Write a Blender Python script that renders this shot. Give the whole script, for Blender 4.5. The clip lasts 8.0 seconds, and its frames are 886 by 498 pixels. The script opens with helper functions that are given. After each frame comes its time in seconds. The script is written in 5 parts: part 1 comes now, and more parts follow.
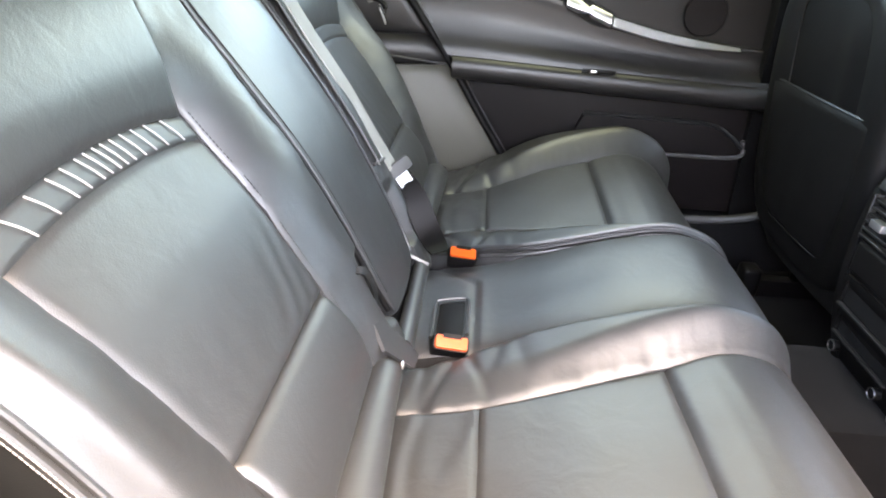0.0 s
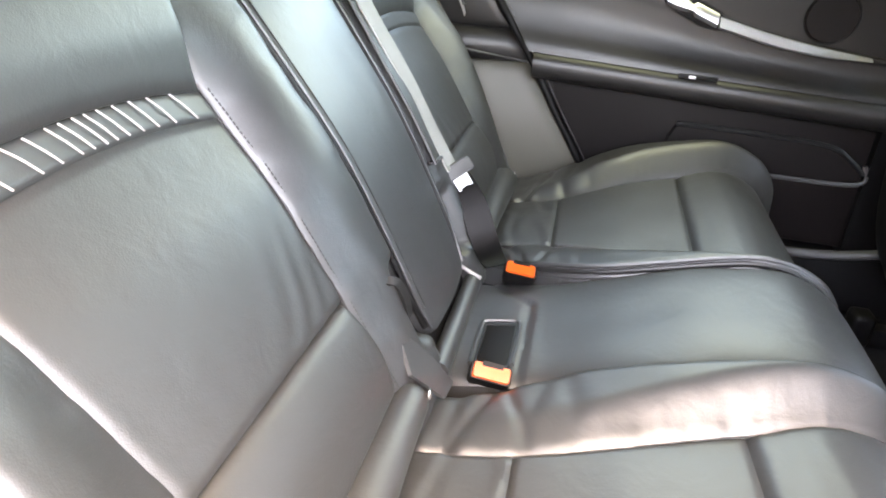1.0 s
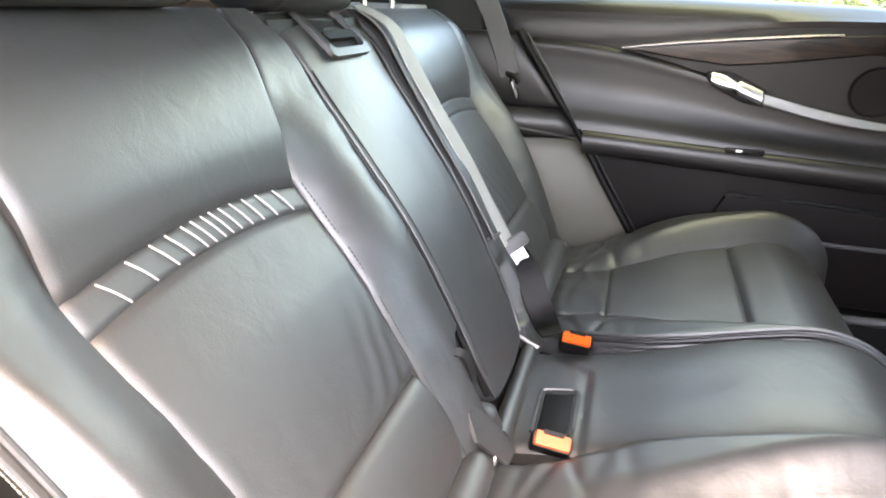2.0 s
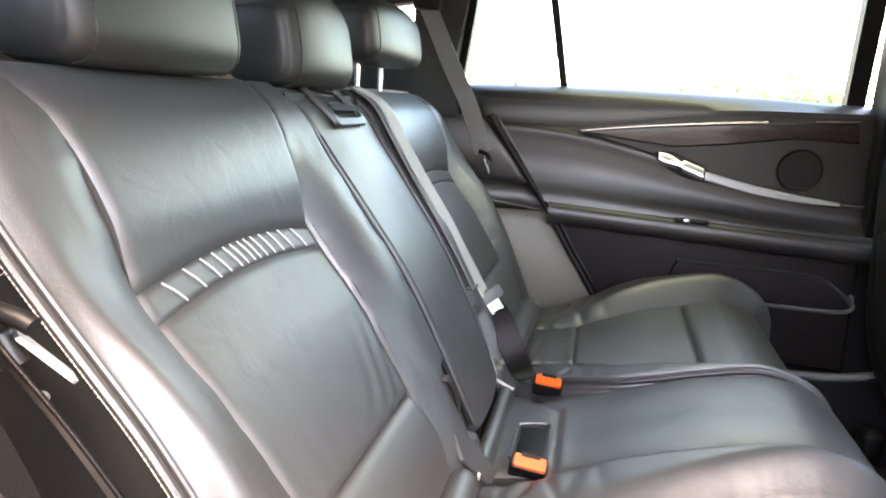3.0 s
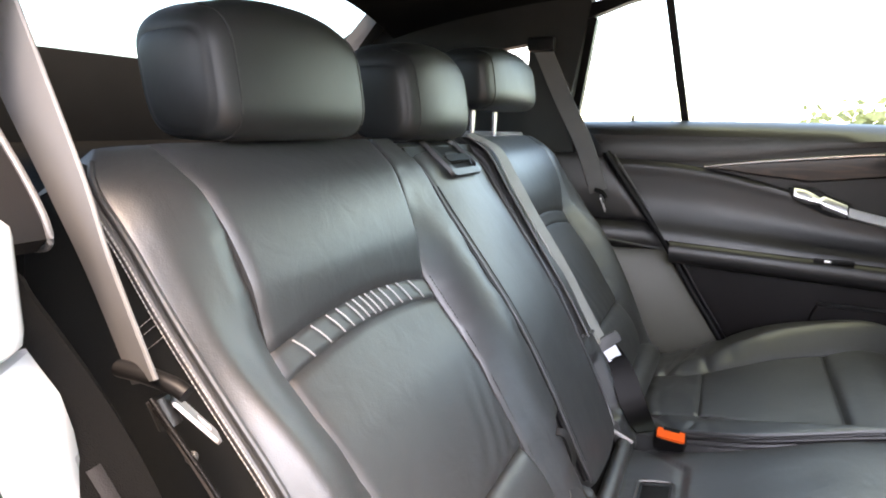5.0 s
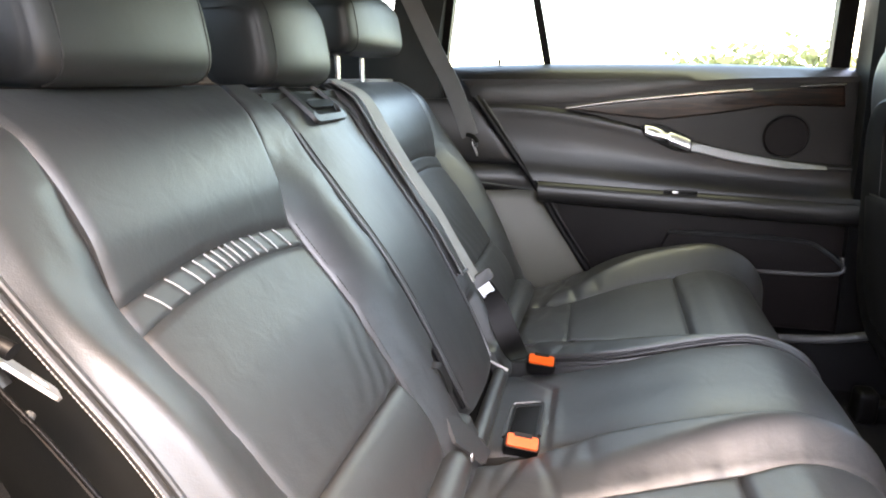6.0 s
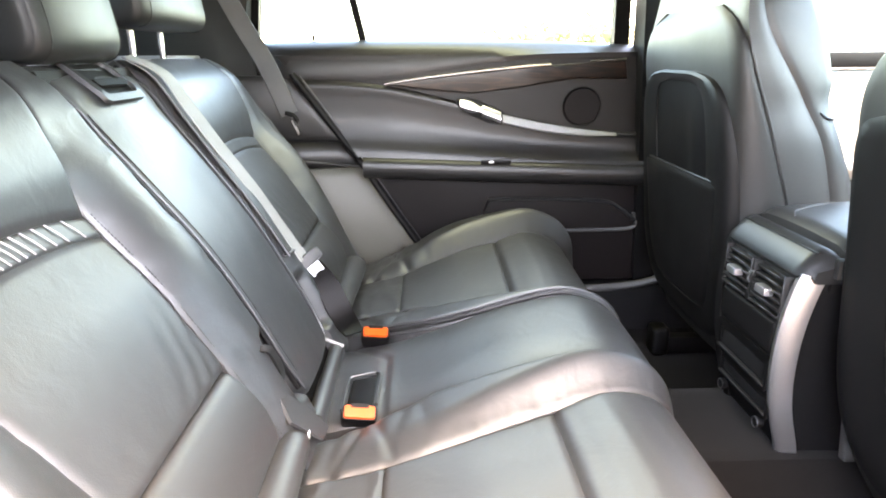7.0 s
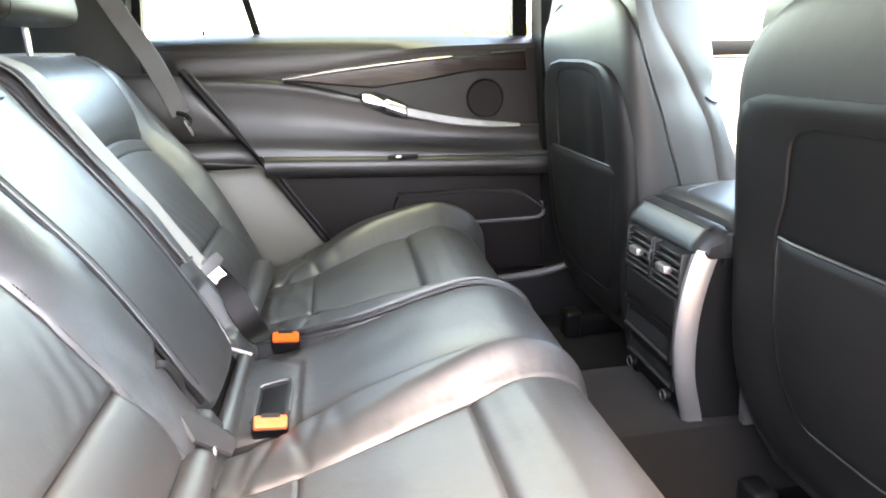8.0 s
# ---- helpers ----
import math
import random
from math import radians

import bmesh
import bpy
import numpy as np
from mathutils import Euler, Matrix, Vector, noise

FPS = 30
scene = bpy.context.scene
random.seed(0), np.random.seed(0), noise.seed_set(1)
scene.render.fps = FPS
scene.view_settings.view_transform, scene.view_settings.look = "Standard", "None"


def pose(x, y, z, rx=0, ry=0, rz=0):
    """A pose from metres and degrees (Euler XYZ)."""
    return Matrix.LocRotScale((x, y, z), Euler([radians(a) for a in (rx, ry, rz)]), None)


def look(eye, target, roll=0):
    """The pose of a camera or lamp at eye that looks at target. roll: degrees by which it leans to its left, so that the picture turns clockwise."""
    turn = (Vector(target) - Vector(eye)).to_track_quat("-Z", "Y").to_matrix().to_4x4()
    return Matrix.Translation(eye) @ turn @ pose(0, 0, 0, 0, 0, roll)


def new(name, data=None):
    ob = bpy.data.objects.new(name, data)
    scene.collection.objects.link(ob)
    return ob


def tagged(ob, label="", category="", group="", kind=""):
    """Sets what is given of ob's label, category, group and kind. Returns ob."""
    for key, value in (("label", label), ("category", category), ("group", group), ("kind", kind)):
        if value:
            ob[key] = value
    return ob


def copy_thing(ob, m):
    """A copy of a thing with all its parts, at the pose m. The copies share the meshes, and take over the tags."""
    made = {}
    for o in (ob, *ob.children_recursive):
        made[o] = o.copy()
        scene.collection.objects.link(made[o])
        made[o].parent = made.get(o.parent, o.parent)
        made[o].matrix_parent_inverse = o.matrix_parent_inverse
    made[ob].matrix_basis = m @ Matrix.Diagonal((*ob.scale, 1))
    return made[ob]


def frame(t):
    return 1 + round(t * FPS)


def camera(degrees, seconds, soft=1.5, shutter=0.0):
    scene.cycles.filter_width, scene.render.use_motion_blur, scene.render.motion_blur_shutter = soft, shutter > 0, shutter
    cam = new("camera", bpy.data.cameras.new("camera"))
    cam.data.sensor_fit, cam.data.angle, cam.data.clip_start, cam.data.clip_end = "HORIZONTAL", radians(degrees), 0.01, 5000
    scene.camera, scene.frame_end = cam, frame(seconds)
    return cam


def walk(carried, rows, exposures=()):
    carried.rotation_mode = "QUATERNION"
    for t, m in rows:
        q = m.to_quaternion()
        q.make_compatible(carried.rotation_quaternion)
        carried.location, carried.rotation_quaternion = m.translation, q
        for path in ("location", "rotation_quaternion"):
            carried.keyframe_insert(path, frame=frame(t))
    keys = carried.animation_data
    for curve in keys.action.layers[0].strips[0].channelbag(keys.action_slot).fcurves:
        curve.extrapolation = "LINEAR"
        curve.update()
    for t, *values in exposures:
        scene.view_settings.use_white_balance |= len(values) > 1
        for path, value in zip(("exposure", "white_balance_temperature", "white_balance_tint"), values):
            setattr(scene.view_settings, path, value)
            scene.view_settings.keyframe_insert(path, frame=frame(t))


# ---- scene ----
cam = camera(71.9, 8.0, soft=1.9)
PATH = [
    (0, (0.093, -0.833, 0.891), (0.006, 0.939, -0.031), 3.3),
    (0.2, (0.090, -0.814, 0.884), (-0.014, 0.868, 0.007), 4.6),
    (0.3, (0.093, -0.804, 0.878), (-0.030, 0.875, -0.002), 4.4),
    (0.5, (0.082, -0.78, 0.851), (-0.16, 0.976, -0.075), 3.6),
    (0.7, (0.090, -0.757, 0.857), (-0.200, 0.896, -0.034), 4.1),
    (0.8, (0.100, -0.750, 0.858), (-0.211, 0.899, -0.034), 3.8),
    (1, (0.124, -0.73, 0.855), (-0.222, 1.009, -0.071), 4.4),
    (1.2, (0.138, -0.719, 0.864), (-0.237, 0.908, -0.044), 3.8),
    (1.3, (0.141, -0.719, 0.861), (-0.271, 0.895, -0.052), 3.1),
    (1.5, (0.136, -0.721, 0.878), (-0.383, 1.002, 0.005), 1.4),
    (1.7, (0.138, -0.744, 0.892), (-0.381, 0.910, 0.113), 2.1),
    (1.8, (0.130, -0.750, 0.890), (-0.368, 0.923, 0.138), 2.4),
    (2, (0.113, -0.782, 0.894), (-0.409, 0.997, 0.144), 2.1),
    (2.2, (0.096, -0.818, 0.91), (-0.415, 1.0, 0.251), 2.2),
    (3.3, (0.134, -0.92, 0.856), (-0.316, 0.973, 0.39), 3.3),
    (3.5, (0.137, -0.921, 0.855), (-0.41, 0.939, 0.365), 3.1),
    (3.8, (0.128, -0.916, 0.868), (-0.687, 0.920, 0.450), 1.7),
    (4, (0.123, -0.914, 0.88), (-0.748, 0.855, 0.547), 1.1),
    (4.2, (0.123, -0.915, 0.884), (-0.806, 0.825, 0.55), 1.0),
    (5.3, (0.12, -0.91, 0.902), (-0.617, 0.896, 0.462), 0.7),
    (5.5, (0.126, -0.91, 0.899), (-0.559, 0.908, 0.423), 0.3),
    (6, (0.154, -0.913, 0.888), (-0.311, 0.956, 0.348), -0.2),
    (6.5, (0.179, -0.913, 0.887), (0.028, 0.996, 0.312), 0.6),
    (7, (0.182, -0.924, 0.883), (0.23, 0.981, 0.278), -0.4),
    (7.5, (0.187, -0.924, 0.879), (0.314, 0.973, 0.26), -0.2),
    (8, (0.199, -0.908, 0.872), (0.512, 0.969, 0.256), -1.3),
]
walk(cam, [(t, look(eye, target, roll)) for t, eye, target, roll in PATH], exposures=[(0, 5.58, 9050, 18.0), (1.5, 5.67, 9600, 19.0), (2.2, 5.53, 9500, 20.0), (3.3, 5.23, 9200, 21.0), (4.2, 4.75, 9100, 21.5), (5.5, 4.78, 9100, 20.0), (6.5, 5.55, 9500, 19.9), (8, 6.04, 9500, 19.0)])

# ---- light and exposure ----
SUN_EL, SUN_AZ = radians(65), radians(200)
world = bpy.data.worlds.new("sky")
scene.world = world
world.use_nodes = True
wn, wl = world.node_tree.nodes, world.node_tree.links
sky = wn.new("ShaderNodeTexSky")
sky.sky_type, sky.sun_disc = "NISHITA", False
sky.sun_elevation, sky.sun_rotation = SUN_EL, -SUN_AZ
sky.air_density, sky.dust_density, sky.ozone_density = 1.0, 1.5, 1.5
wl.new(sky.outputs[0], wn["Background"].inputs[0])
wn["Background"].inputs[1].default_value = 0.15
sun = new("sun", bpy.data.lights.new("sun", "SUN"))
sun.data.energy, sun.data.angle, sun.data.color = 0.58, radians(38), (1.0, 0.91, 0.82)
# added fill lamp in the far window's top, for the far sky's daylight
pane_fill = new("far_window_light", bpy.data.lights.new("far_window_light", "AREA"))
pane_fill.data.shape, pane_fill.data.size, pane_fill.data.size_y = "RECTANGLE", 0.62, 0.15
pane_fill.data.energy, pane_fill.data.color = 0.11, (0.78, 1.0, 0.82)
pane_fill.matrix_world = look((0.32, 0.665, 1.185), (0.30, 0.25, 0.55))
sun.matrix_world = look((-4.0 * math.cos(SUN_EL) * math.sin(SUN_AZ), 4.0 * math.cos(SUN_EL) * math.cos(SUN_AZ), 4.0 * math.sin(SUN_EL)), (0.0, 0.0, 0.0))


# ---- materials ----


def nodes_of(name):
    m = bpy.data.materials.new(name)
    m.use_nodes = True
    t = m.node_tree
    return m, t, t.nodes["Principled BSDF"]


def surface(name, col, rough, col2=None, grain=900, bump=0.15, big=9, metal=0.0, spec=0.5, wear=0.12, fold=0.0, coat=0.0, sheen=0.0):
    """A two-scale procedural surface: fine grain relief, broad variation of tone and gloss."""
    m, t, b = nodes_of(name)
    n, l = t.nodes, t.links
    co = n.new("ShaderNodeTexCoord")
    broad = n.new("ShaderNodeTexNoise")
    broad.inputs["Scale"].default_value, broad.inputs["Detail"].default_value = big, 6
    l.new(co.outputs["Object"], broad.inputs["Vector"])
    fine = n.new("ShaderNodeTexVoronoi")
    fine.inputs["Scale"].default_value = grain
    l.new(co.outputs["Object"], fine.inputs["Vector"])
    mix = n.new("ShaderNodeMix")
    mix.data_type = "RGBA"
    c2 = col2 or tuple(c * 0.72 for c in col)
    mix.inputs["A"].default_value, mix.inputs["B"].default_value = (*col, 1), (*c2, 1)
    l.new(broad.outputs["Fac"], mix.inputs["Factor"])
    l.new(mix.outputs["Result"], b.inputs["Base Color"])
    mr = n.new("ShaderNodeMapRange")
    mr.inputs["To Min"].default_value, mr.inputs["To Max"].default_value = max(0.02, rough - wear), min(1, rough + wear)
    l.new(broad.outputs["Fac"], mr.inputs["Value"])
    l.new(mr.outputs["Result"], b.inputs["Roughness"])
    bp = n.new("ShaderNodeBump")
    bp.inputs["Strength"].default_value, bp.inputs["Distance"].default_value = bump, 0.0006
    l.new(fine.outputs["Distance"], bp.inputs["Height"])
    if fold:
        wave = n.new("ShaderNodeTexNoise")
        wave.inputs["Scale"].default_value, wave.inputs["Detail"].default_value, wave.inputs["Distortion"].default_value = 22, 3, 0.8
        l.new(co.outputs["Object"], wave.inputs["Vector"])
        b2 = n.new("ShaderNodeBump")
        b2.inputs["Strength"].default_value, b2.inputs["Distance"].default_value = fold, 0.006
        l.new(wave.outputs["Fac"], b2.inputs["Height"])
        crease = n.new("ShaderNodeTexNoise")
        crease.inputs["Scale"].default_value, crease.inputs["Detail"].default_value, crease.inputs["Roughness"].default_value, crease.inputs["Distortion"].default_value = 75, 5, 0.62, 0.5
        l.new(co.outputs["Object"], crease.inputs["Vector"])
        b3 = n.new("ShaderNodeBump")
        b3.inputs["Strength"].default_value, b3.inputs["Distance"].default_value = fold * 0.8, 0.0016
        l.new(crease.outputs["Fac"], b3.inputs["Height"])
        l.new(b2.outputs["Normal"], b3.inputs["Normal"])
        l.new(b3.outputs["Normal"], bp.inputs["Normal"])
    l.new(bp.outputs["Normal"], b.inputs["Normal"])
    b.inputs["Metallic"].default_value, b.inputs["Specular IOR Level"].default_value = metal, spec
    b.inputs["Coat Weight"].default_value, b.inputs["Coat Roughness"].default_value = coat, 0.08
    b.inputs["Sheen Weight"].default_value = sheen
    return m


LEATHER = surface("black_leather", (0.020, 0.0204, 0.0204), 0.47, (0.015, 0.0154, 0.0154), 700, 0.15, 7, fold=0.17, spec=1.0, wear=0.08)
# Darker copy of the seat leather: the head restraints' shade put into its colour
LEATHER_DIM = surface("dimmed_black_leather", (0.010, 0.0103, 0.010), 0.48, (0.008, 0.0083, 0.008), 900, 0.10, 6, fold=0.06, spec=0.32)
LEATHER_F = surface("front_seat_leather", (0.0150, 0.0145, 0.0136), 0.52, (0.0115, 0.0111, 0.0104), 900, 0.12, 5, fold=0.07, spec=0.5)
# Paler copy of the front seat leather; window light put into its colour
LEATHER_LIT = surface("lit_front_leather", (0.026, 0.0252, 0.0238), 0.5, (0.020, 0.0194, 0.0184), 900, 0.12, 5, fold=0.07, spec=0.7)
PLASTIC = surface("soft_black_plastic", (0.0047, 0.0042, 0.0042), 0.6, (0.0035, 0.0031, 0.0031), 1200, 0.15, 6, spec=0.16)
PLASTIC_DARK = surface("hard_black_plastic", (0.0046, 0.0043, 0.0043), 0.5, (0.0034, 0.0032, 0.0032), 1500, 0.1, 8, spec=0.16)
SHELL = surface("satin_black_seat_shell", (0.0060, 0.0058, 0.0057), 0.5, (0.0046, 0.0044, 0.0044), 1500, 0.1, 8, spec=0.18)
PLASTIC_GREY = surface("grey_trim_plastic", (0.06, 0.059, 0.058), 0.5, (0.045, 0.044, 0.044), 1300, 0.3, 6)
PLASTIC_MID = surface("mid_grey_plastic", (0.015, 0.015, 0.0147), 0.42, (0.011, 0.011, 0.0108), 1300, 0.1, 6, spec=0.4)
DOOR_BROWN = surface("brown_black_door_panel", (0.0105, 0.0080, 0.0075), 0.50, (0.008, 0.0062, 0.0058), 1100, 0.12, 6, spec=0.4)
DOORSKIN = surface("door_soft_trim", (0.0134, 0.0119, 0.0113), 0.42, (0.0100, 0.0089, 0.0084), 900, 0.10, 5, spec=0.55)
HEADLINER = surface("headliner_cloth", (0.009, 0.009, 0.009), 0.95, (0.007, 0.007, 0.007), 1800, 0.5, 12, spec=0.1)
CARPET = surface("carpet_pile", (0.0078, 0.0067, 0.0060), 0.98, (0.0044, 0.0039, 0.0035), 1600, 0.5, 14, spec=0.05, sheen=0.04)
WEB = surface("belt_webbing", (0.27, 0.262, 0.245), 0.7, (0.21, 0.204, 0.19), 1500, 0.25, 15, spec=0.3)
# Darker copies of the belt webbing; shade on the runs put into colour
WEB_DIM = surface("dimmed_belt_webbing", (0.112, 0.109, 0.107), 0.7, (0.085, 0.083, 0.081), 1500, 0.25, 15, spec=0.3)
WEB_SHADE = surface("shaded_webbing", (0.0026, 0.0023, 0.0022), 0.34, (0.0018, 0.0016, 0.0016), 1500, 0.25, 15, spec=0.1)
STEEL = surface("bright_steel", (0.72, 0.72, 0.73), 0.22, (0.6, 0.6, 0.62), 600, 0.02, 20, metal=1.0, wear=0.08)
ALU = surface("satin_aluminium", (0.62, 0.61, 0.615), 0.40, (0.66, 0.65, 0.65), 1600, 0.05, 10, metal=1.0, wear=0.05)
DARK_METAL = surface("satin_dark_metal", (0.16, 0.16, 0.165), 0.36, (0.13, 0.13, 0.135), 1600, 0.05, 10, metal=1.0, wear=0.06)
ORANGE = surface("orange_button_plastic", (0.55, 0.068, 0.008), 0.35, (0.48, 0.056, 0.007), 900, 0.05, 30)
THREAD = surface("white_thread", (0.37, 0.355, 0.345), 0.8, (0.30, 0.29, 0.28), 2500, 0.4, 60)
EDGE_THREAD = surface("edge_thread", (0.22, 0.215, 0.205), 0.8, (0.17, 0.165, 0.16), 2500, 0.4, 60)
GREY_THREAD = surface("dark_thread", (0.010, 0.010, 0.010), 0.8, (0.007, 0.007, 0.007), 2500, 0.4, 60)
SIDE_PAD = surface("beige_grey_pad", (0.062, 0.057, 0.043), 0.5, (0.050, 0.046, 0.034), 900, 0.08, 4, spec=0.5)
# Pale trim tone; on the far front door it holds glare
PALE_TRIM_GLARE = surface("pale_trim_and_glare", (0.26, 0.25, 0.24), 0.55, (0.22, 0.21, 0.20), 900, 0.1, 4)
BLACK_CLOTH_SHADE = surface("shelf_cloth_and_pad_shade", (0.0032, 0.0031, 0.003), 0.95, (0.0024, 0.0024, 0.0023), 1500, 0.4, 10, spec=0.05)
POCKET = surface("brown_black_pocket", (0.0070, 0.0048, 0.0045), 0.55, (0.0052, 0.0037, 0.0035), 1200, 0.15, 6, spec=0.14)
RUBBER = surface("seal_rubber", (0.010, 0.010, 0.010), 0.42, (0.008, 0.008, 0.008), 800, 0.1, 8)
PAINT = surface("pale_car_paint", (0.62, 0.62, 0.61), 0.3, (0.58, 0.58, 0.57), 900, 0.02, 4, coat=1.0)
# unseen ground, toned warm and light to bounce daylight into the cabin
GROUND = surface("warm_bounce_ground", (0.33, 0.255, 0.195), 0.9, (0.26, 0.200, 0.152), 60, 0.4, 0.6)
LEAF = surface("yellow_green_leaf", (0.050, 0.055, 0.006), 0.6, (0.036, 0.048, 0.006), 20, 0.1, 3)
POLE = surface("galvanised_pole", (0.45, 0.45, 0.45), 0.5, (0.36, 0.36, 0.36), 90, 0.1, 6)


def wood_material():
    m, t, b = nodes_of("dark_burr_wood")
    n, l = t.nodes, t.links
    co = n.new("ShaderNodeTexCoord")
    mp = n.new("ShaderNodeMapping")
    mp.inputs["Scale"].default_value = (3.0, 20, 30)
    l.new(co.outputs["Object"], mp.inputs["Vector"])
    w = n.new("ShaderNodeTexNoise")
    w.inputs["Scale"].default_value, w.inputs["Detail"].default_value, w.inputs["Distortion"].default_value = 2.2, 8, 2.5
    l.new(mp.outputs["Vector"], w.inputs["Vector"])
    r = n.new("ShaderNodeValToRGB")
    r.color_ramp.elements[0].position, r.color_ramp.elements[0].color = 0.42, (0.0022, 0.0013, 0.0010, 1)
    r.color_ramp.elements[1].position, r.color_ramp.elements[1].color = 0.66, (0.026, 0.012, 0.007, 1)
    l.new(w.outputs["Fac"], r.inputs["Fac"])
    l.new(r.outputs["Color"], b.inputs["Base Color"])
    b.inputs["Roughness"].default_value, b.inputs["Coat Weight"].default_value, b.inputs["Coat Roughness"].default_value = 0.30, 0.35, 0.06
    b.inputs["Specular IOR Level"].default_value = 0.25
    return m


WOOD = wood_material()


def glass_material(name, tint):
    m = bpy.data.materials.new(name)
    m.use_nodes = True
    n, l = m.node_tree.nodes, m.node_tree.links
    n.remove(n["Principled BSDF"])
    tr, gl, mix = n.new("ShaderNodeBsdfTransparent"), n.new("ShaderNodeBsdfGlossy"), n.new("ShaderNodeMixShader")
    tr.inputs[0].default_value, gl.inputs["Roughness"].default_value = (*tint, 1), 0.0
    mix.inputs[0].default_value = 0.05
    l.new(tr.outputs[0], mix.inputs[1])
    l.new(gl.outputs[0], mix.inputs[2])
    l.new(mix.outputs[0], n["Material Output"].inputs[0])
    return m


GLASS = glass_material("window_glass", (0.78, 0.868, 0.86))
REAR_GLASS = glass_material("tinted_rear_glass", (0.42, 0.47, 0.48))
PILLAR = surface("pillar_cloth", (0.034, 0.0345, 0.033), 0.9, (0.028, 0.0285, 0.027), 1700, 0.4, 12, spec=0.1)

# ---- builders ----


def part(name, bm, material, parent=None, label="", smooth=True):
    """Links a bmesh as one mesh object, under a thing or a part."""
    me = bpy.data.meshes.new(name)
    bmesh.ops.recalc_face_normals(bm, faces=bm.faces)
    bm.to_mesh(me)
    bm.free()
    me.materials.append(material)
    for p in me.polygons:
        p.use_smooth = smooth
    if smooth:
        me.set_sharp_from_angle(angle=radians(42))
    ob = new(name, me)
    ob.parent = parent
    if label:
        ob["label"] = label
    return ob


def thing(name, label, category, at=(0, 0, 0), group="", kind=""):
    e = new(name)
    e.empty_display_size = 0.05
    e.location = at
    return tagged(e, label, category, group, kind)


def fix(root):
    """Keeps parts where they were modelled when their thing's origin is moved to its base."""
    for c in root.children:
        c.location = c.location - root.location


def ease(a, b, x):
    k = min(1.0, max(0.0, (x - a) / (b - a)))
    return k * k * (3 - 2 * k)


def along(xs, ys, x):
    """A smooth curve through a few heights."""
    if x <= xs[0]:
        return ys[0]
    for i in range(len(xs) - 1):
        if x <= xs[i + 1]:
            h = xs[i + 1] - xs[i]
            k = (x - xs[i]) / h
            g0 = (ys[i + 1] - ys[i - 1]) / (xs[i + 1] - xs[i - 1]) if i else (ys[1] - ys[0]) / (xs[1] - xs[0])
            g1 = (ys[i + 2] - ys[i]) / (xs[i + 2] - xs[i]) if i + 2 < len(xs) else (ys[-1] - ys[-2]) / (xs[-1] - xs[-2])
            k2, k3 = k * k, k * k * k
            return (2 * k3 - 3 * k2 + 1) * ys[i] + (k3 - 2 * k2 + k) * h * g0 + (3 * k2 - 2 * k3) * ys[i + 1] + (k3 - k2) * h * g1
    return ys[-1]


def sheet(fn, nu, nv, skirt=(0, 0, -0.03)):
    """A padded panel: the sheet fn(a, b), with its rim turned down by skirt."""
    bm, sk, rows = bmesh.new(), Vector(skirt), []
    for i in range(-1, nu + 2):
        row = []
        for j in range(-1, nv + 2):
            p = Vector(fn(min(1, max(0, i / nu)), min(1, max(0, j / nv))))
            if i < 0 or j < 0 or i > nu or j > nv:
                p = p + sk
            row.append(bm.verts.new(p))
        rows.append(row)
    for i in range(nu + 2):
        for j in range(nv + 2):
            bm.faces.new((rows[i][j], rows[i + 1][j], rows[i + 1][j + 1], rows[i][j + 1]))
    return bm


def loft(sections, cap=True, bm=None):
    """A skin over closed sections with the same number of points."""
    bm = bm or bmesh.new()
    rings = [[bm.verts.new(p) for p in s] for s in sections]
    n = len(rings[0])
    for a, b in zip(rings, rings[1:]):
        for k in range(n):
            bm.faces.new((a[k], a[(k + 1) % n], b[(k + 1) % n], b[k]))
    if cap:
        bm.faces.new(list(reversed(rings[0])))
        bm.faces.new(rings[-1])
    return bm


def smooth_line(pts, steps=8):
    """A Catmull-Rom line through the points."""
    p = [Vector(q) for q in pts]
    p = [p[0] * 2 - p[1], *p, p[-1] * 2 - p[-2]]
    out = []
    for i in range(1, len(p) - 2):
        for k in range(steps):
            t = k / steps
            a, b, c, d = p[i - 1], p[i], p[i + 1], p[i + 2]
            out.append(0.5 * (2 * b + (c - a) * t + (2 * a - 5 * b + 4 * c - d) * t * t + (3 * b - a - 3 * c + d) * t ** 3))
    return [*out, p[-2]]


def tube(pts, r, sides=8, steps=6, bm=None, flat=1.0):
    line, secs = smooth_line(pts, steps), []
    for i, q in enumerate(line):
        d = (line[min(i + 1, len(line) - 1)] - line[max(i - 1, 0)]).normalized()
        u = d.cross(Vector((0.13, 0.21, 0.97))).normalized()
        v = d.cross(u)
        secs.append([q + r * (math.cos(2 * math.pi * k / sides) * u * flat + math.sin(2 * math.pi * k / sides) * v) for k in range(sides)])
    return loft(secs, True, bm)


def dashes(pts, r, share=0.6, pitch=0.006):
    """A row of stitches along a line."""
    line, bm, run = smooth_line(pts, 12), bmesh.new(), 0.0
    start = line[0]
    for a, b in zip(line, line[1:]):
        run += (b - a).length
        if run >= pitch:
            mid_pt = start + (b - start) * share
            loft([[q + Vector((r * c1, r * c2, r * c2)) for c1, c2 in ((1, 0), (0, 1), (-1, 0), (0, -1))] for q in (start, (start + mid_pt) / 2, mid_pt)], True, bm)
            start, run = b, 0.0
    return bm


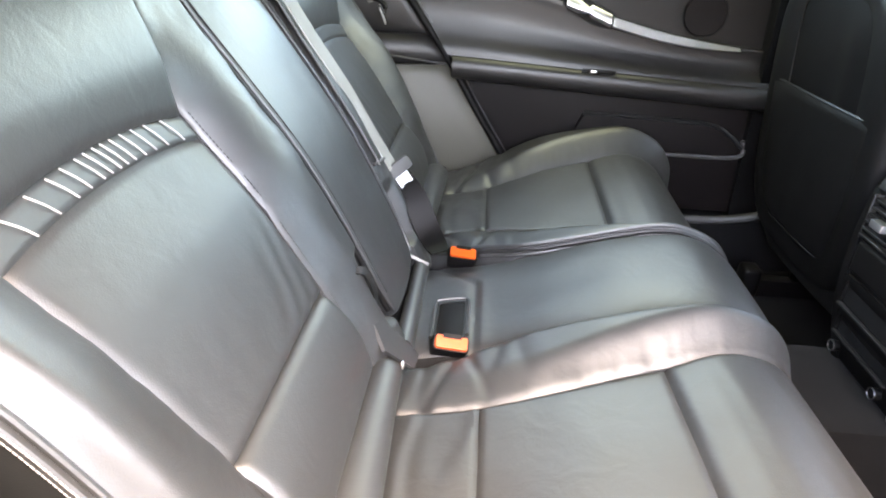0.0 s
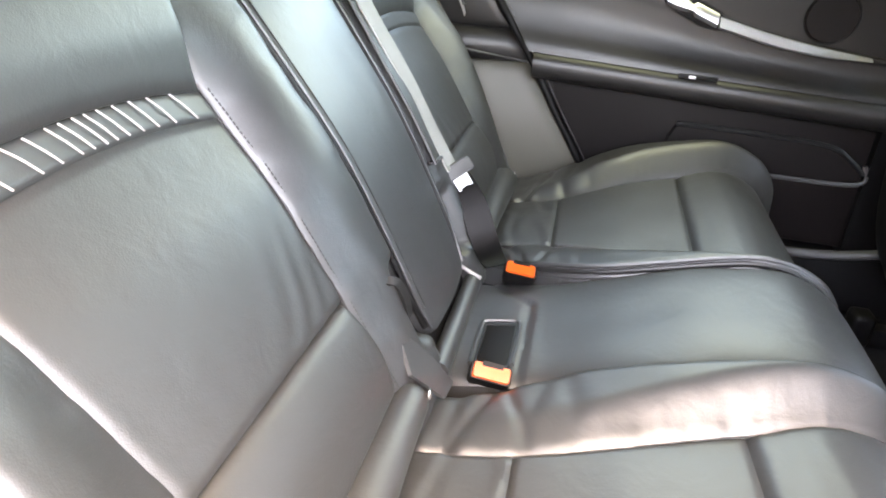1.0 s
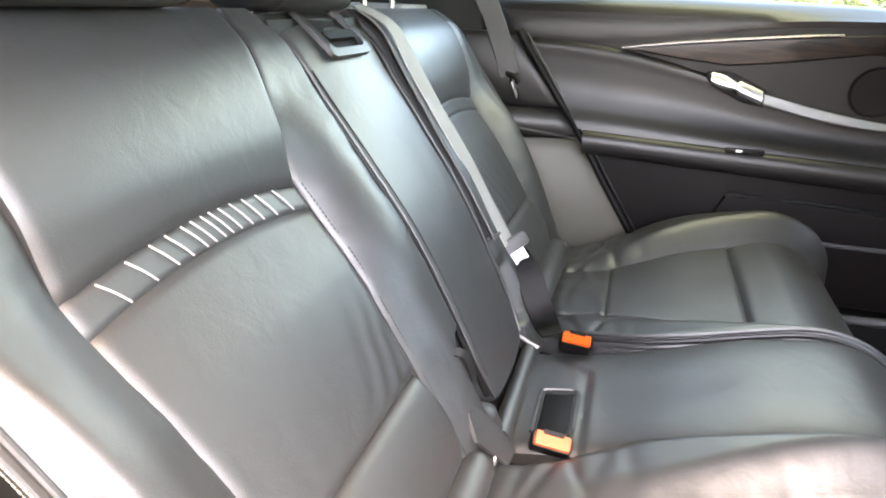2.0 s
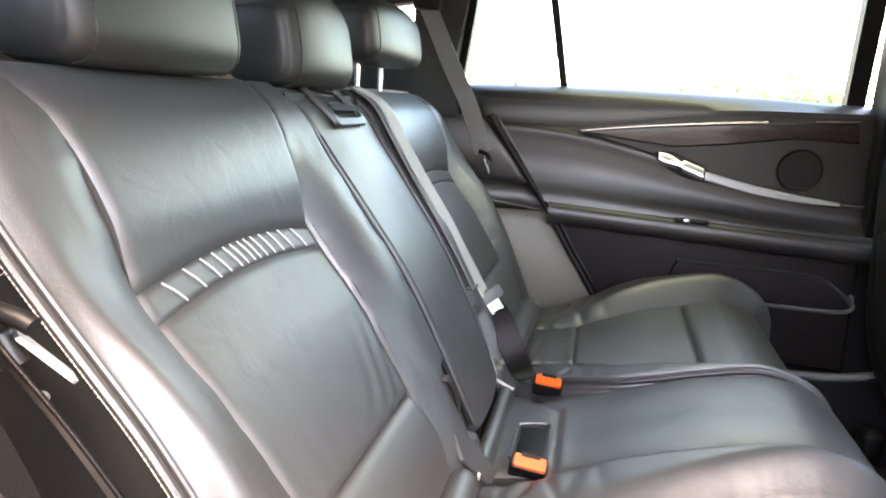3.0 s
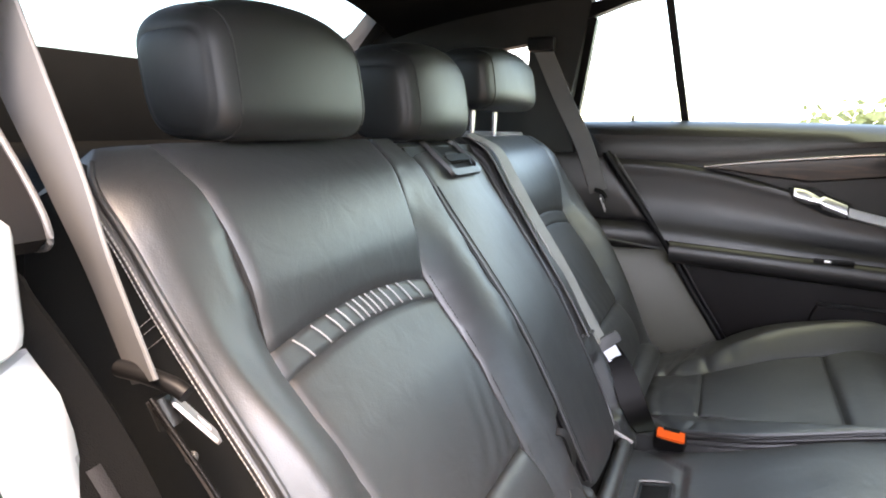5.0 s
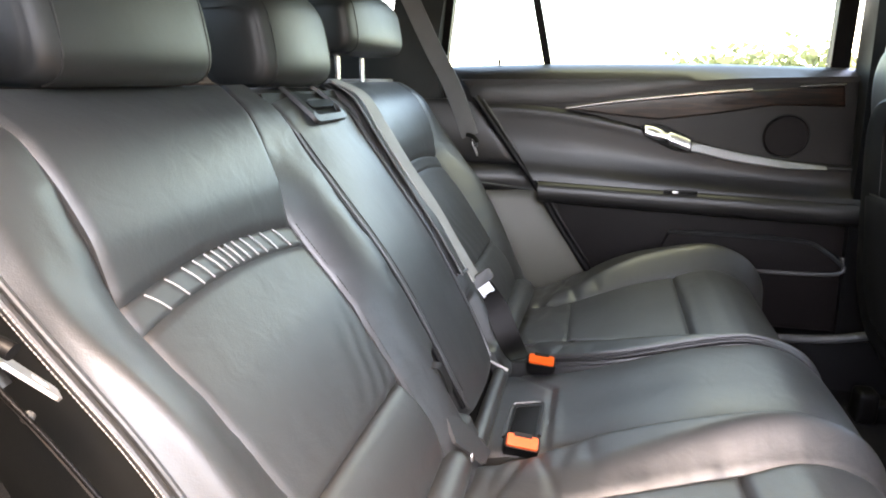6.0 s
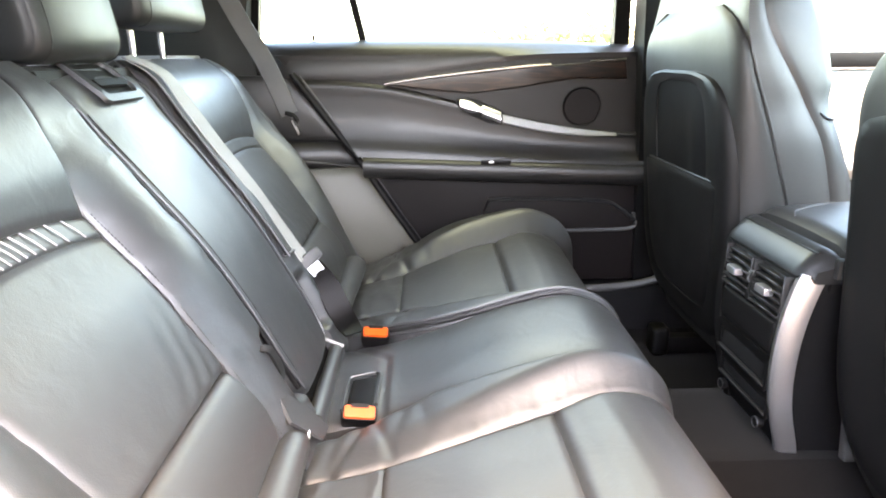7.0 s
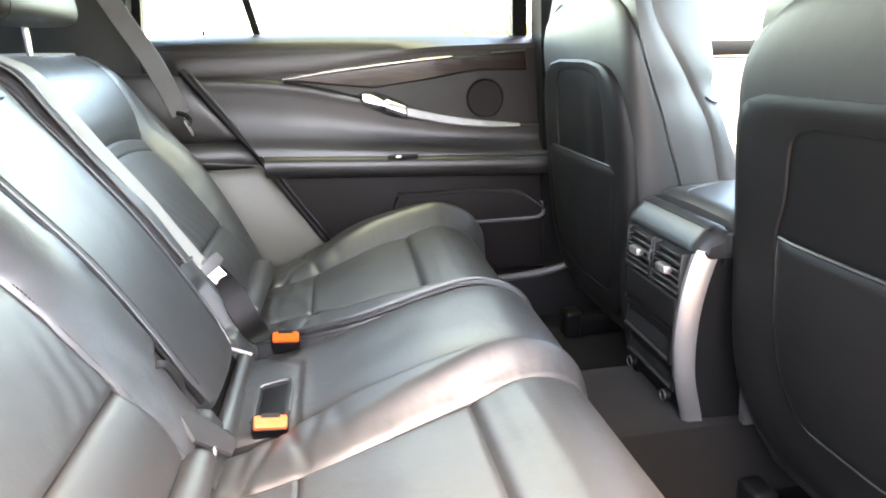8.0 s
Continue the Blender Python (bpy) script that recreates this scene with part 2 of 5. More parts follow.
def ribbon(pts, across, width, thick=0.0014, steps=8, bm=None):
    """A strap along a line; across: its width's direction, one or one for each point."""
    line, secs = smooth_line(pts, steps), []
    many = isinstance(across, list)
    turn = smooth_line(across, steps) if many else None
    for i, q in enumerate(line):
        d = (line[min(i + 1, len(line) - 1)] - line[max(i - 1, 0)]).normalized()
        w = (turn[i] if many else Vector(across))
        w = (w - d * w.dot(d)).normalized() * width / 2
        nrm = d.cross(w).normalized() * thick
        secs.append([q - w + nrm * 0.3, q - w * 0.96 + nrm, q + w * 0.96 + nrm, q + w + nrm * 0.3, q + w - nrm * 0.3, q + w * 0.96 - nrm, q - w * 0.96 - nrm, q - w - nrm * 0.3])
    return loft(secs, True, bm)


def slab(outline, axis, lo, hi, bevel=0.003, seg=2):
    """A plate with that outline in the two other axes, from lo to hi along axis, with eased edges."""
    bm = bmesh.new()

    def at(p, h):
        return {"x": (h, p[0], p[1]), "y": (p[0], h, p[1]), "z": (p[0], p[1], h)}[axis]
    bottom = [bm.verts.new(at(p, lo)) for p in outline]
    top = [bm.verts.new(at(p, hi)) for p in outline]
    n = len(outline)
    bm.faces.new(bottom)
    bm.faces.new(list(reversed(top)))
    for k in range(n):
        bm.faces.new((bottom[k], top[k], top[(k + 1) % n], bottom[(k + 1) % n]))
    bmesh.ops.recalc_face_normals(bm, faces=bm.faces)
    if bevel:
        rim = [e for e in bm.edges if len(e.link_faces) == 2 and e.calc_face_angle() > 0.6]
        bmesh.ops.bevel(bm, geom=rim, offset=bevel, segments=seg, profile=0.6, affect="EDGES", clamp_overlap=True)
    return bm


def box(x0, x1, y0, y1, z0, z1, bevel=0.004, seg=2):
    return slab([(x0, y0), (x1, y0), (x1, y1), (x0, y1)], "z", z0, z1, bevel, seg)


def rounded(points, r, seg=5):
    """An outline with its corners rounded."""
    out, n = [], len(points)
    for i in range(n):
        a, b, c = Vector(points[i - 1]), Vector(points[i]), Vector(points[(i + 1) % n])
        ra = min(r, (a - b).length * 0.48, (c - b).length * 0.48)
        p, q = b + (a - b).normalized() * ra, b + (c - b).normalized() * ra
        for k in range(seg + 1):
            t = k / seg
            out.append(tuple((1 - t) ** 2 * p + 2 * t * (1 - t) * b + t * t * q))
    return out


def ring_plate(outer, inner, axis, lo, hi):
    """A plate with a hole: two outlines with the same number of points."""
    bm = bmesh.new()

    def at(p, h):
        return {"x": (h, p[0], p[1]), "y": (p[0], h, p[1]), "z": (p[0], p[1], h)}[axis]
    n = len(outer)
    v = [[bm.verts.new(at(p, h)) for p in o] for o in (outer, inner) for h in (lo, hi)]
    for a, b in ((0, 1), (1, 3), (3, 2), (2, 0)):
        for k in range(n):
            bm.faces.new((v[a][k], v[a][(k + 1) % n], v[b][(k + 1) % n], v[b][k]))
    return bm


# ---- the setting: ground, cabin floor, roof and shell ----
GROUND_Z, FLOOR_Z, TUNNEL_Z = -0.26, 0.11, 0.265
bm = bmesh.new()
g = [bm.verts.new(p) for p in ((-400, -400, GROUND_Z), (400, -400, GROUND_Z), (400, 400, GROUND_Z), (-400, 400, GROUND_Z))]
bm.faces.new(g)
tagged(part("ground", bm, GROUND), "unseen yard ground around the car, toned to bounce warm light", "ground", kind="structure")


# unseen wall, added to block low sky light on the near side
tagged(part("wall_yard", box(-14, 14, -5.2, -4.9, GROUND_Z, 1.75, 0.02), surface("unseen_wall_tan", (0.48, 0.41, 0.35), 0.9, (0.41, 0.35, 0.30), 70, 0.3, 1.2)), "unseen plain wall added behind the camera to block low sky", "wall", kind="structure")


def floor_z(x, y):
    tun = 1 - ease(0.105, 0.19, abs(y))
    z = FLOOR_Z + (TUNNEL_Z - FLOOR_Z) * tun
    z += 0.13 * ease(0.62, 0.72, abs(y))
    z += 0.03 * ease(0.42, 0.34, x) if x < 0.42 else 0
    return z + 0.002 * noise.noise(Vector((x * 9, y * 9, 0)))


bm = sheet(lambda a, b: (-0.05 + 2.0 * a, -0.76 + 1.52 * b, floor_z(-0.05 + 2.0 * a, -0.76 + 1.52 * b)), 100, 110, (0, 0, -0.04))
tagged(part("floor", bm, CARPET), "dark brown-grey pile carpet over the cabin floor and tunnel", "carpet", kind="structure")


def roof_z(x, y):
    return along([-1.1, -0.75, -0.3, 0.4, 1.2, 1.7], [1.10, 1.215, 1.28, 1.31, 1.27, 1.18], x) - 0.075 * (abs(y) / 0.66) ** 3.2


bm = sheet(lambda a, b: (-0.76 + 1.96 * a, -0.665 + 1.33 * b, roof_z(-0.76 + 1.96 * a, -0.665 + 1.33 * b)), 40, 30, (0, 0, 0.03))
tagged(part("ceiling", bm, HEADLINER), "anthracite cloth headliner", "headliner", kind="structure")
bm = sheet(lambda a, b: (-0.80 + 2.02 * a, -0.79 + 1.58 * b, roof_z(-0.80 + 2.02 * a, (-0.79 + 1.58 * b) * 0.86) + 0.075), 40, 30, (0, 0, -0.04))
tagged(part("roof", bm, PAINT), "pale painted car roof", "roof", kind="structure")
# ---- the rear bench ----
REC = radians(27.9)
CX = 0.362


def on_back(y, s, d):
    """A point of the reclined backs: across the car, up along the back, out from it."""
    return (-math.sin(REC) * s + math.cos(REC) * d, y, 0.36 + math.cos(REC) * s + math.sin(REC) * d)


BACK_SKIRT = (-0.085, 0, -0.045)


def outer_edge(s):
    return along([0, 0.15, 0.29, 0.345, 0.40, 0.46, 0.50, 0.545, 0.58, 0.61], [0.220, 0.230, 0.239, 0.244, 0.248, 0.250, 0.252, 0.252, 0.248, 0.225], s)


def half_panel(s):
    """Half width of the padded middle towards the door."""
    return along([0, 0.17, 0.40, 0.50, 0.60], [0.130, 0.136, 0.157, 0.166, 0.176], s)


def half_inner(s):
    """Half width of the padded middle towards the armrest."""
    return along([0, 0.17, 0.38, 0.42, 0.50, 0.56, 0.61], [0.130, 0.133, 0.143, 0.139, 0.141, 0.157, 0.178], s)


def back_depth(v, s):
    """The outer back's relief: hollow panel between two raised wings; v runs outward."""
    d = along([0, 0.08, 0.17, 0.30, 0.405, 0.47, 0.55, 0.61], [0.012, 0.008, 0.004, -0.010, -0.030, -0.018, -0.012, -0.040], s)
    if v < 0:
        h = half_inner(s)
        u = min(1.0, max(0.0, (-v - h) / (CX - gap_half(s) - 0.008 - h)))
        lift = along([0, 0.09, 0.19, 0.27, 0.335, 0.40, 0.43, 0.47, 0.51, 0.56, 0.61], [0.006, 0.012, 0.018, 0.025, 0.031, 0.033, 0.028, 0.014, 0.004, 0.0, 0.0], s)
        d += lift * (1 - (1 - u) ** 2.2) - 0.003 * ease(0.88, 1.0, u) + 0.006 * math.sin(math.pi * u) * ease(0.0, 0.08, s) * ease(0.50, 0.36, s)
        d -= 0.026 * ease(-0.202, -0.232, v) * ease(0.035, 0.06, s) * ease(0.168, 0.135, s)
        return d
    h = half_panel(s)
    if v > h - 0.01:
        q = min(1.0, max(0.0, (v - h) / (outer_edge(s) - h)))
        lift = along([0, 0.1, 0.2, 0.28, 0.35, 0.4, 0.45, 0.5, 0.55, 0.61], [0.0, 0.012, 0.021, 0.025, 0.024, 0.018, 0.010, 0.006, 0.004, 0.0], s)
        rim = along([0, 0.1, 0.29, 0.345, 0.40, 0.46, 0.50, 0.545, 0.61], [0.012, 0.013, 0.011, 0.007, -0.001, -0.011, -0.015, -0.022, -0.045], s)
        qc = along([0, 0.2, 0.35, 0.45, 0.61], [0.62, 0.62, 0.56, 0.40, 0.32], s)
        d = d * (1 - q ** 2) + rim * q ** 2 + lift * math.sin(math.pi / 2 * min(1.0, q / qc)) ** 1.2 * (1 - ease(0.64, 1.0, q) ** 1.5)
    return d


def gap_half(s):
    return along([0.03, 0.3, 0.6], [0.104, 0.110, 0.122], s)


def centre_half(s):
    return along([0.02, 0.03, 0.045, 0.075, 0.12, 0.3, 0.6], [0.072, 0.090, 0.101, 0.107, 0.108, 0.110, 0.122], s) - 0.002


def inner_edge(s):
    return gap_half(s) + 0.008 - CX


def arch(v, low):
    """The stitched band across the back: its lower and upper lines."""
    k = v / 0.16
    return (0.375 if low else 0.404) + 0.018 * (1 - k * k)


def tuck(a, b, wa, wb, depth=0.006, width=0.012):
    """How far a padded panel's rim turns in towards its seams."""
    e = 0.0
    for dist in (a * wa, (1 - a) * wa, b * wb, (1 - b) * wb):
        k = max(0.0, 1 - dist / width)
        e += k * k
    return -depth * min(1.4, e)


def pucker(along_seam, off_seam, seed, amp=0.0018):
    """Small gathers in the leather that die away from a sewn seam."""
    gather = noise.noise(Vector((along_seam * 34, off_seam * 6, seed))) + 0.5 * noise.noise(Vector((along_seam * 71, off_seam * 9, seed + 3)))
    return amp * gather * math.exp(-(off_seam / 0.026) ** 2)


def rear_seat_back(sign):
    side = thing("rear_bench", "black leather outer rear seat with raised wings and " + ("white-stitched band" if sign < 0 else "plain band"), "car seat", (0, sign * CX, 0.36), "rear seat backs")

    def patch(lo, hi, left, right, wa, wb, nu, nv, name, label="", depth=0.006, width=0.009, extra=None):
        def fn(a, b):
            v0 = left(0.3) + (right(0.3) - left(0.3)) * a
            s = lo(v0) + (hi(v0) - lo(v0)) * b
            v = left(s) + (right(s) - left(s)) * a
            d = back_depth(v, s) + tuck(a, b, wa, wb, depth, width)
            if extra:
                d += extra(v, s)
            return on_back(sign * (CX + v), s, d)
        return part(name, sheet(fn, nu, nv, BACK_SKIRT), LEATHER, side, label)

    hp, hi = half_panel, half_inner

    def drape(v, s):
        return (0.0002 + 0.0005 * ease(0.02, -0.08, v)) * math.sin(150 * v + 52 * s + 6 * noise.noise(Vector((v * 9, s * 9, sign)))) * ease(0.36, 0.2, s)

    patch(lambda v: 0.168, lambda v: arch(v, True), lambda s: -hi(s), hp, 0.29, 0.22, 64, 44, "centre_panel", depth=0.0035, width=0.010, extra=drape)
    band = patch(lambda v: arch(v, True), lambda v: arch(v, False), lambda s: -hi(s), hp, 0.3, 0.03, 56, 8, "stitched_band", depth=0.003, width=0.006)
    patch(lambda v: arch(v, False), lambda v: 0.612, lambda s: -hi(s), hp, 0.32, 0.20, 56, 36, "shoulder_pad", depth=0.0045, width=0.010,
          extra=lambda v, s: 0.008 * math.exp(-((s - 0.47) / 0.06) ** 2))
    patch(lambda v: 0.045, lambda v: 0.166, lambda s: -hi(s), hp, 0.27, 0.12, 50, 24, "lumbar_pad", extra=lambda v, s: 0.012 * math.sin(math.pi * (s - 0.045) / 0.121))
    patch(lambda v: 0.0, lambda v: 0.61, hp, outer_edge, 0.10, 0.6, 28, 170, "outer_wing", depth=0.0025, extra=lambda v, s: pucker(s, v - hp(s), 21 + sign))
    patch(lambda v: -0.02, lambda v: 0.61, inner_edge, lambda s: -hi(s), 0.11, 0.56, 36, 170, "inner_wing", depth=0.0012, width=0.006,
          extra=lambda v, s: (0.0010 + 0.0016 * ease(0.26, 0.12, s)) * noise.noise(Vector((v * 34, s * 16, 4 + sign))) + pucker(s, -v - hi(s), 11 + sign) + 0.6 * pucker(s, v - inner_edge(s), 15 + sign))
    # seam and stitches between the padded middle and the inner wing
    for name, off, lift, r in (("seam", -0.0003, -0.0030, 0.0013), ("stitching", -0.0050, -0.0002, 0.0007)):
        pts = []
        for k in range(24):
            s = 0.05 + 0.36 * k / 23
            v = -half_inner(s) + off
            pts.append(on_back(sign * (CX + v), s, back_depth(v, s) + lift))
        part(name, tube(pts, r, 5, 3) if name == "seam" else dashes(pts, r, 0.6, 0.0045), GREY_THREAD, side)
    # low roll with the child-seat anchor buttons
    def roll(a, b):
        v = -0.165 + 0.33 * a
        ang = math.pi * (0.05 + 0.9 * b)
        rr = 0.026 + 0.004 * math.sin(9 * v)
        k = min(1, min(a, 1 - a) / 0.06) ** 0.5
        return on_back(sign * (CX + v), 0.024 - rr * k * math.cos(ang), 0.008 + 1.15 * rr * k * math.sin(ang))
    part("low_roll", sheet(roll, 40, 14, BACK_SKIRT), LEATHER, side)
    for v in (-0.14, 0.14):
        c = Vector(on_back(sign * (CX + v), 0.030, 0.039))
        bm = bmesh.new()
        bmesh.ops.create_uvsphere(bm, u_segments=12, v_segments=8, radius=0.006, matrix=Matrix.Translation(c) @ Matrix.Diagonal((0.5, 0.8, 1.2, 1)))
        part("anchor_button", bm, STEEL, side, "small bright metal anchor button")
    # shell behind the padding
    bm = sheet(lambda a, b: on_back(sign * (CX - 0.25 + 0.49 * a), 0.01 + 0.585 * b, -0.075 - 0.02 * math.sin(math.pi * a)), 8, 8, (-0.05, 0, -0.02))
    part("back_shell", bm, PLASTIC, side)
    # white stitches, close together in the middle of the band
    k = 0
    for v in (0.112, 0.082, 0.056, 0.038, 0.019, 0.007, -0.006, -0.017, -0.030, -0.046, -0.064, -0.085, -0.113) if sign < 0 else ():
        a0, a1 = arch(v, True) + 0.003, arch(v + 0.017, False) - 0.001
        pts = []
        for q in (0, 0.5, 1):
            s = a0 + (a1 - a0) * q
            pts.append(on_back(sign * (CX + v + 0.017 * q), s, back_depth(v + 0.017 * q, s) + 0.0022 - 0.002 * abs(2 * q - 1)))
        part("stitch", tube(pts, 0.0009, 6, 4), THREAD, band, "thick white thread" if k == 0 else "")
        k += 1
    # seam lines
    for e in (-1, 1):
        pts = [on_back(sign * (CX + (hp(s) if e > 0 else -hi(s))), s, back_depth(hp(s) if e > 0 else -hi(s), s) - 0.0046) for s in [0.05 + 0.05 * i for i in range(12)]]
        part("seam", dashes(pts, 0.0007, 0.7, 0.0045), GREY_THREAD, side)
    rows = [0.02 + 0.05 * i for i in range(12)] + [0.595]

    def rim_line(out, down):
        return [on_back(sign * (CX + outer_edge(s) + out), s, back_depth(outer_edge(s), s) + down) for s in rows]
    part("piping", tube(rim_line(-0.0008, -0.0005), 0.0026, 8, 3), LEATHER, side)
    part("rim_strip", tube(rim_line(0.0022, -0.0085), 0.0042, 8, 3), LEATHER, side, "narrow leather strip sewn along the rim")
    part("edge_stitching", dashes(rim_line(0.0058, -0.0062), 0.0005, 0.7, 0.0034), EDGE_THREAD, side, "pale edge stitching")
    part("edge_stitching", dashes(rim_line(0.0062, -0.0105), 0.0005, 0.7, 0.0034), EDGE_THREAD, side)
    # leather on the seat's flank, with a sewn joint
    def flank(a, b):
        s = 0.01 + 0.575 * b
        return on_back(sign * (CX + outer_edge(s) + 0.003 + 0.016 * a), s, back_depth(outer_edge(s), s) - 0.010 - 0.11 * a)
    part("flank_cover", sheet(flank, 10, 40, (-0.01, 0, 0)), LEATHER_DIM, side, "smooth black leather flank")
    for s0 in (0.452, 0.462, 0.468):
        p = [Vector(flank(q, (s0 - 0.02 * q - 0.01) / 0.575)) + Vector((0, sign * 0.0012, 0)) for q in (0.03, 0.22, 0.42)]
        part("gusset_stitching", dashes(p, 0.0005, 0.6, 0.0036), EDGE_THREAD, side)
    fix(side)
    return side


for sg in (-1, 1):
    rear_seat_back(sg)


def centre_depth(s):
    return along([0.0, 0.06, 0.2, 0.3, 0.40, 0.50, 0.56, 0.61], [0.012, 0.018, 0.022, 0.019, 0.006, -0.009, -0.018, -0.045], s)


mid = thing("folding_armrest", "black leather folding armrest in the middle of the rear seat back", "armrest", (0, 0, 0.40))


def centre_fn(a, b):
    s = 0.022 + 0.588 * b
    y = (2 * a - 1) * centre_half(s)
    crown = -0.006 * (2 * a - 1) ** 2
    return on_back(y, s, centre_depth(s) + crown + tuck(a, b, 0.22, 0.58, 0.009, 0.010) + 0.0008 * noise.noise(Vector((y * 25, s * 9, 3))))


part("cushion", sheet(centre_fn, 40, 80, BACK_SKIRT), LEATHER, mid)
part("back_frame", sheet(lambda a, b: on_back(-0.125 + 0.25 * a, -0.03 + 0.62 * b, -0.030 + 0.025 * (1 - b)), 10, 20, BACK_SKIRT), PLASTIC, mid)
for e in (-1, 1):
    # black tube that paints the shade in the gap beside the armrest
    pts = [on_back(e * (centre_half(s) + 0.0052), s, centre_depth(s) - 0.009) for s in [0.05 + 0.05 * i for i in range(12)]]
    part("gap_lining", tube(pts, 0.0042, 8, 3), PLASTIC_DARK, mid)
    pts = [on_back(e * (centre_half(s) - 0.0012), s, centre_depth(s) - 0.0052) for s in [0.04 + 0.05 * i for i in range(12)]]
    part("piping", tube(pts, 0.0024, 8, 3), LEATHER, mid)
    pts = [on_back(e * (centre_half(s) - 0.013), s, centre_depth(s) - 0.0045) for s in [0.07 + 0.045 * i for i in range(11)]]
    part("seam", tube(pts, 0.0012, 6, 3), GREY_THREAD, mid)
fix(mid)

# pull loop beside the folding armrest
loop = thing("release_strap", "small black leather pull strap beside the folding armrest", "strap", on_back(-0.122, 0.04, 0.02))
part("strap", ribbon([on_back(-0.170, 0.142, 0.008), on_back(-0.167, 0.148, 0.022), on_back(-0.160, 0.142, 0.030), on_back(-0.153, 0.122, 0.028), on_back(-0.148, 0.098, 0.020), on_back(-0.146, 0.078, 0.004)], (0.3, 0.8, 0.5), 0.010, 0.003, 6), LEATHER_DIM, loop)
# black plate over the scoop: the recess's shade put into its colour
part("recess", sheet(lambda a, b: on_back(-(CX - 0.250 + 0.032 * a), 0.052 + 0.094 * b, back_depth(-0.250 + 0.032 * a, 0.052 + 0.094 * b) + 0.0025), 10, 16, (-0.01, 0, -0.005)), PLASTIC_DARK, loop, "black plate painting the shade in the strap's recess")
fix(loop)
blade = thing("seat_release_lever", "black leather-covered seat release flap", "lever", on_back(-0.16, 0.0, 0.02))
tips = [(-0.190, 0.090, 0.018), (-0.178, 0.084, 0.020), (-0.158, 0.036, 0.026), (-0.158, -0.004, 0.036), (-0.190, -0.002, 0.034), (-0.212, 0.052, 0.022)]
part("lever", loft([[on_back(y, q, d + k) for y, q, d in tips] for k in (-0.003, 0.0, 0.002)]), LEATHER, blade)
fix(blade)

# belt outlet on the top of the middle back
outlet = thing("belt_outlet", "black plastic belt outlet with satin frame on the seat back", "belt guide", on_back(0, 0.56, -0.01))


def plate_pts(y0, y1, s0, s1, d):
    return [on_back(y, s, centre_depth(s) + d) for y, s in rounded([(y0, s0), (y1, s0), (y1, s1), (y0, s1)], 0.012)]


o, n_in = plate_pts(-0.060, 0.060, 0.526, 0.607, 0.004), plate_pts(-0.047, 0.047, 0.541, 0.601, 0.004)
o2, i2 = plate_pts(-0.058, 0.058, 0.528, 0.605, 0.010), plate_pts(-0.049, 0.049, 0.539, 0.602, 0.010)
bm = bmesh.new()
rings = [[bm.verts.new(p) for p in r] for r in (o, o2, i2, n_in)]
for ra, rb in zip(rings, rings[1:] + rings[:1]):
    for k in range(len(ra)):
        bm.faces.new((ra[k], ra[(k + 1) % len(ra)], rb[(k + 1) % len(ra)], rb[k]))
part("frame", bm, PLASTIC_MID, outlet, "satin dark grey frame")
part("well", loft([plate_pts(-0.048, 0.048, 0.540, 0.601, -0.02), plate_pts(-0.048, 0.048, 0.540, 0.601, 0.003)]), PLASTIC_DARK, outlet)
part("flap", loft([plate_pts(-0.044, 0.044, 0.552, 0.567, 0.002), plate_pts(-0.043, 0.043, 0.553, 0.566, 0.009)]), PLASTIC_DARK, outlet)
fix(outlet)


# cushions
def cushion_path(t):
    """Along the cushion from the back to the front and down: x, z, and the outward normal."""
    xs = [0.0, 0.12, 0.35, 0.44, 0.495, 0.530, 0.548, 0.552, 0.545]
    zs = [0.352, 0.376, 0.416, 0.428, 0.418, 0.385, 0.330, 0.250, 0.140]
    ts = [0.0, 0.15, 0.42, 0.53, 0.60, 0.67, 0.75, 0.86, 1.0]
    x, z = along(ts, xs, t), along(ts, zs, t)
    x2, z2 = along(ts, xs, min(1, t + 0.01)), along(ts, zs, min(1, t + 0.01))
    x1, z1 = along(ts, xs, max(0, t - 0.01)), along(ts, zs, max(0, t - 0.01))
    d = Vector((x2 - x1, 0, z2 - z1)).normalized()
    return x, z, Vector((-d.z, 0, d.x))


def seat_half(t):
    return along([0, 0.15, 0.42, 0.6, 1.0], [0.105, 0.108, 0.165, 0.195, 0.20], t)


def cush_out(t):
    return along([0, 0.2, 0.45, 0.65, 1.0], [0.245, 0.275, 0.300, 0.285, 0.27], t)


def cush_in(t):
    return -along([0, 0.12, 0.25, 0.45, 0.65, 1.0], [0.19, 0.205, 0.238, 0.244, 0.242, 0.238], t)


def cush_raise(v, t):
    h = seat_half(t)
    o = ease(h - 0.01, h + 0.06, v) * along([0, 0.12, 0.3, 0.5, 0.62, 0.8, 1], [0.0, 0.016, 0.044, 0.054, 0.044, 0.014, 0], t)
    i = ease(h - 0.01, h + 0.060, -v) * along([0, 0.1, 0.2, 0.33, 0.45, 0.53, 0.6, 0.7, 0.85, 1], [0.0, 0.008, 0.018, 0.035, 0.047, 0.048, 0.037, 0.014, 0.002, 0], t)
    cross = 0.012 * (1 + max(-1, min(1, v / h))) * ease(0.1, 0.35, t) * ease(0.72, 0.5, t)
    fall = -0.05 * ease(0.235, 0.31, v) ** 1.5 - 0.005 * ease(0.228, 0.248, -v)
    return o + i + fall + cross


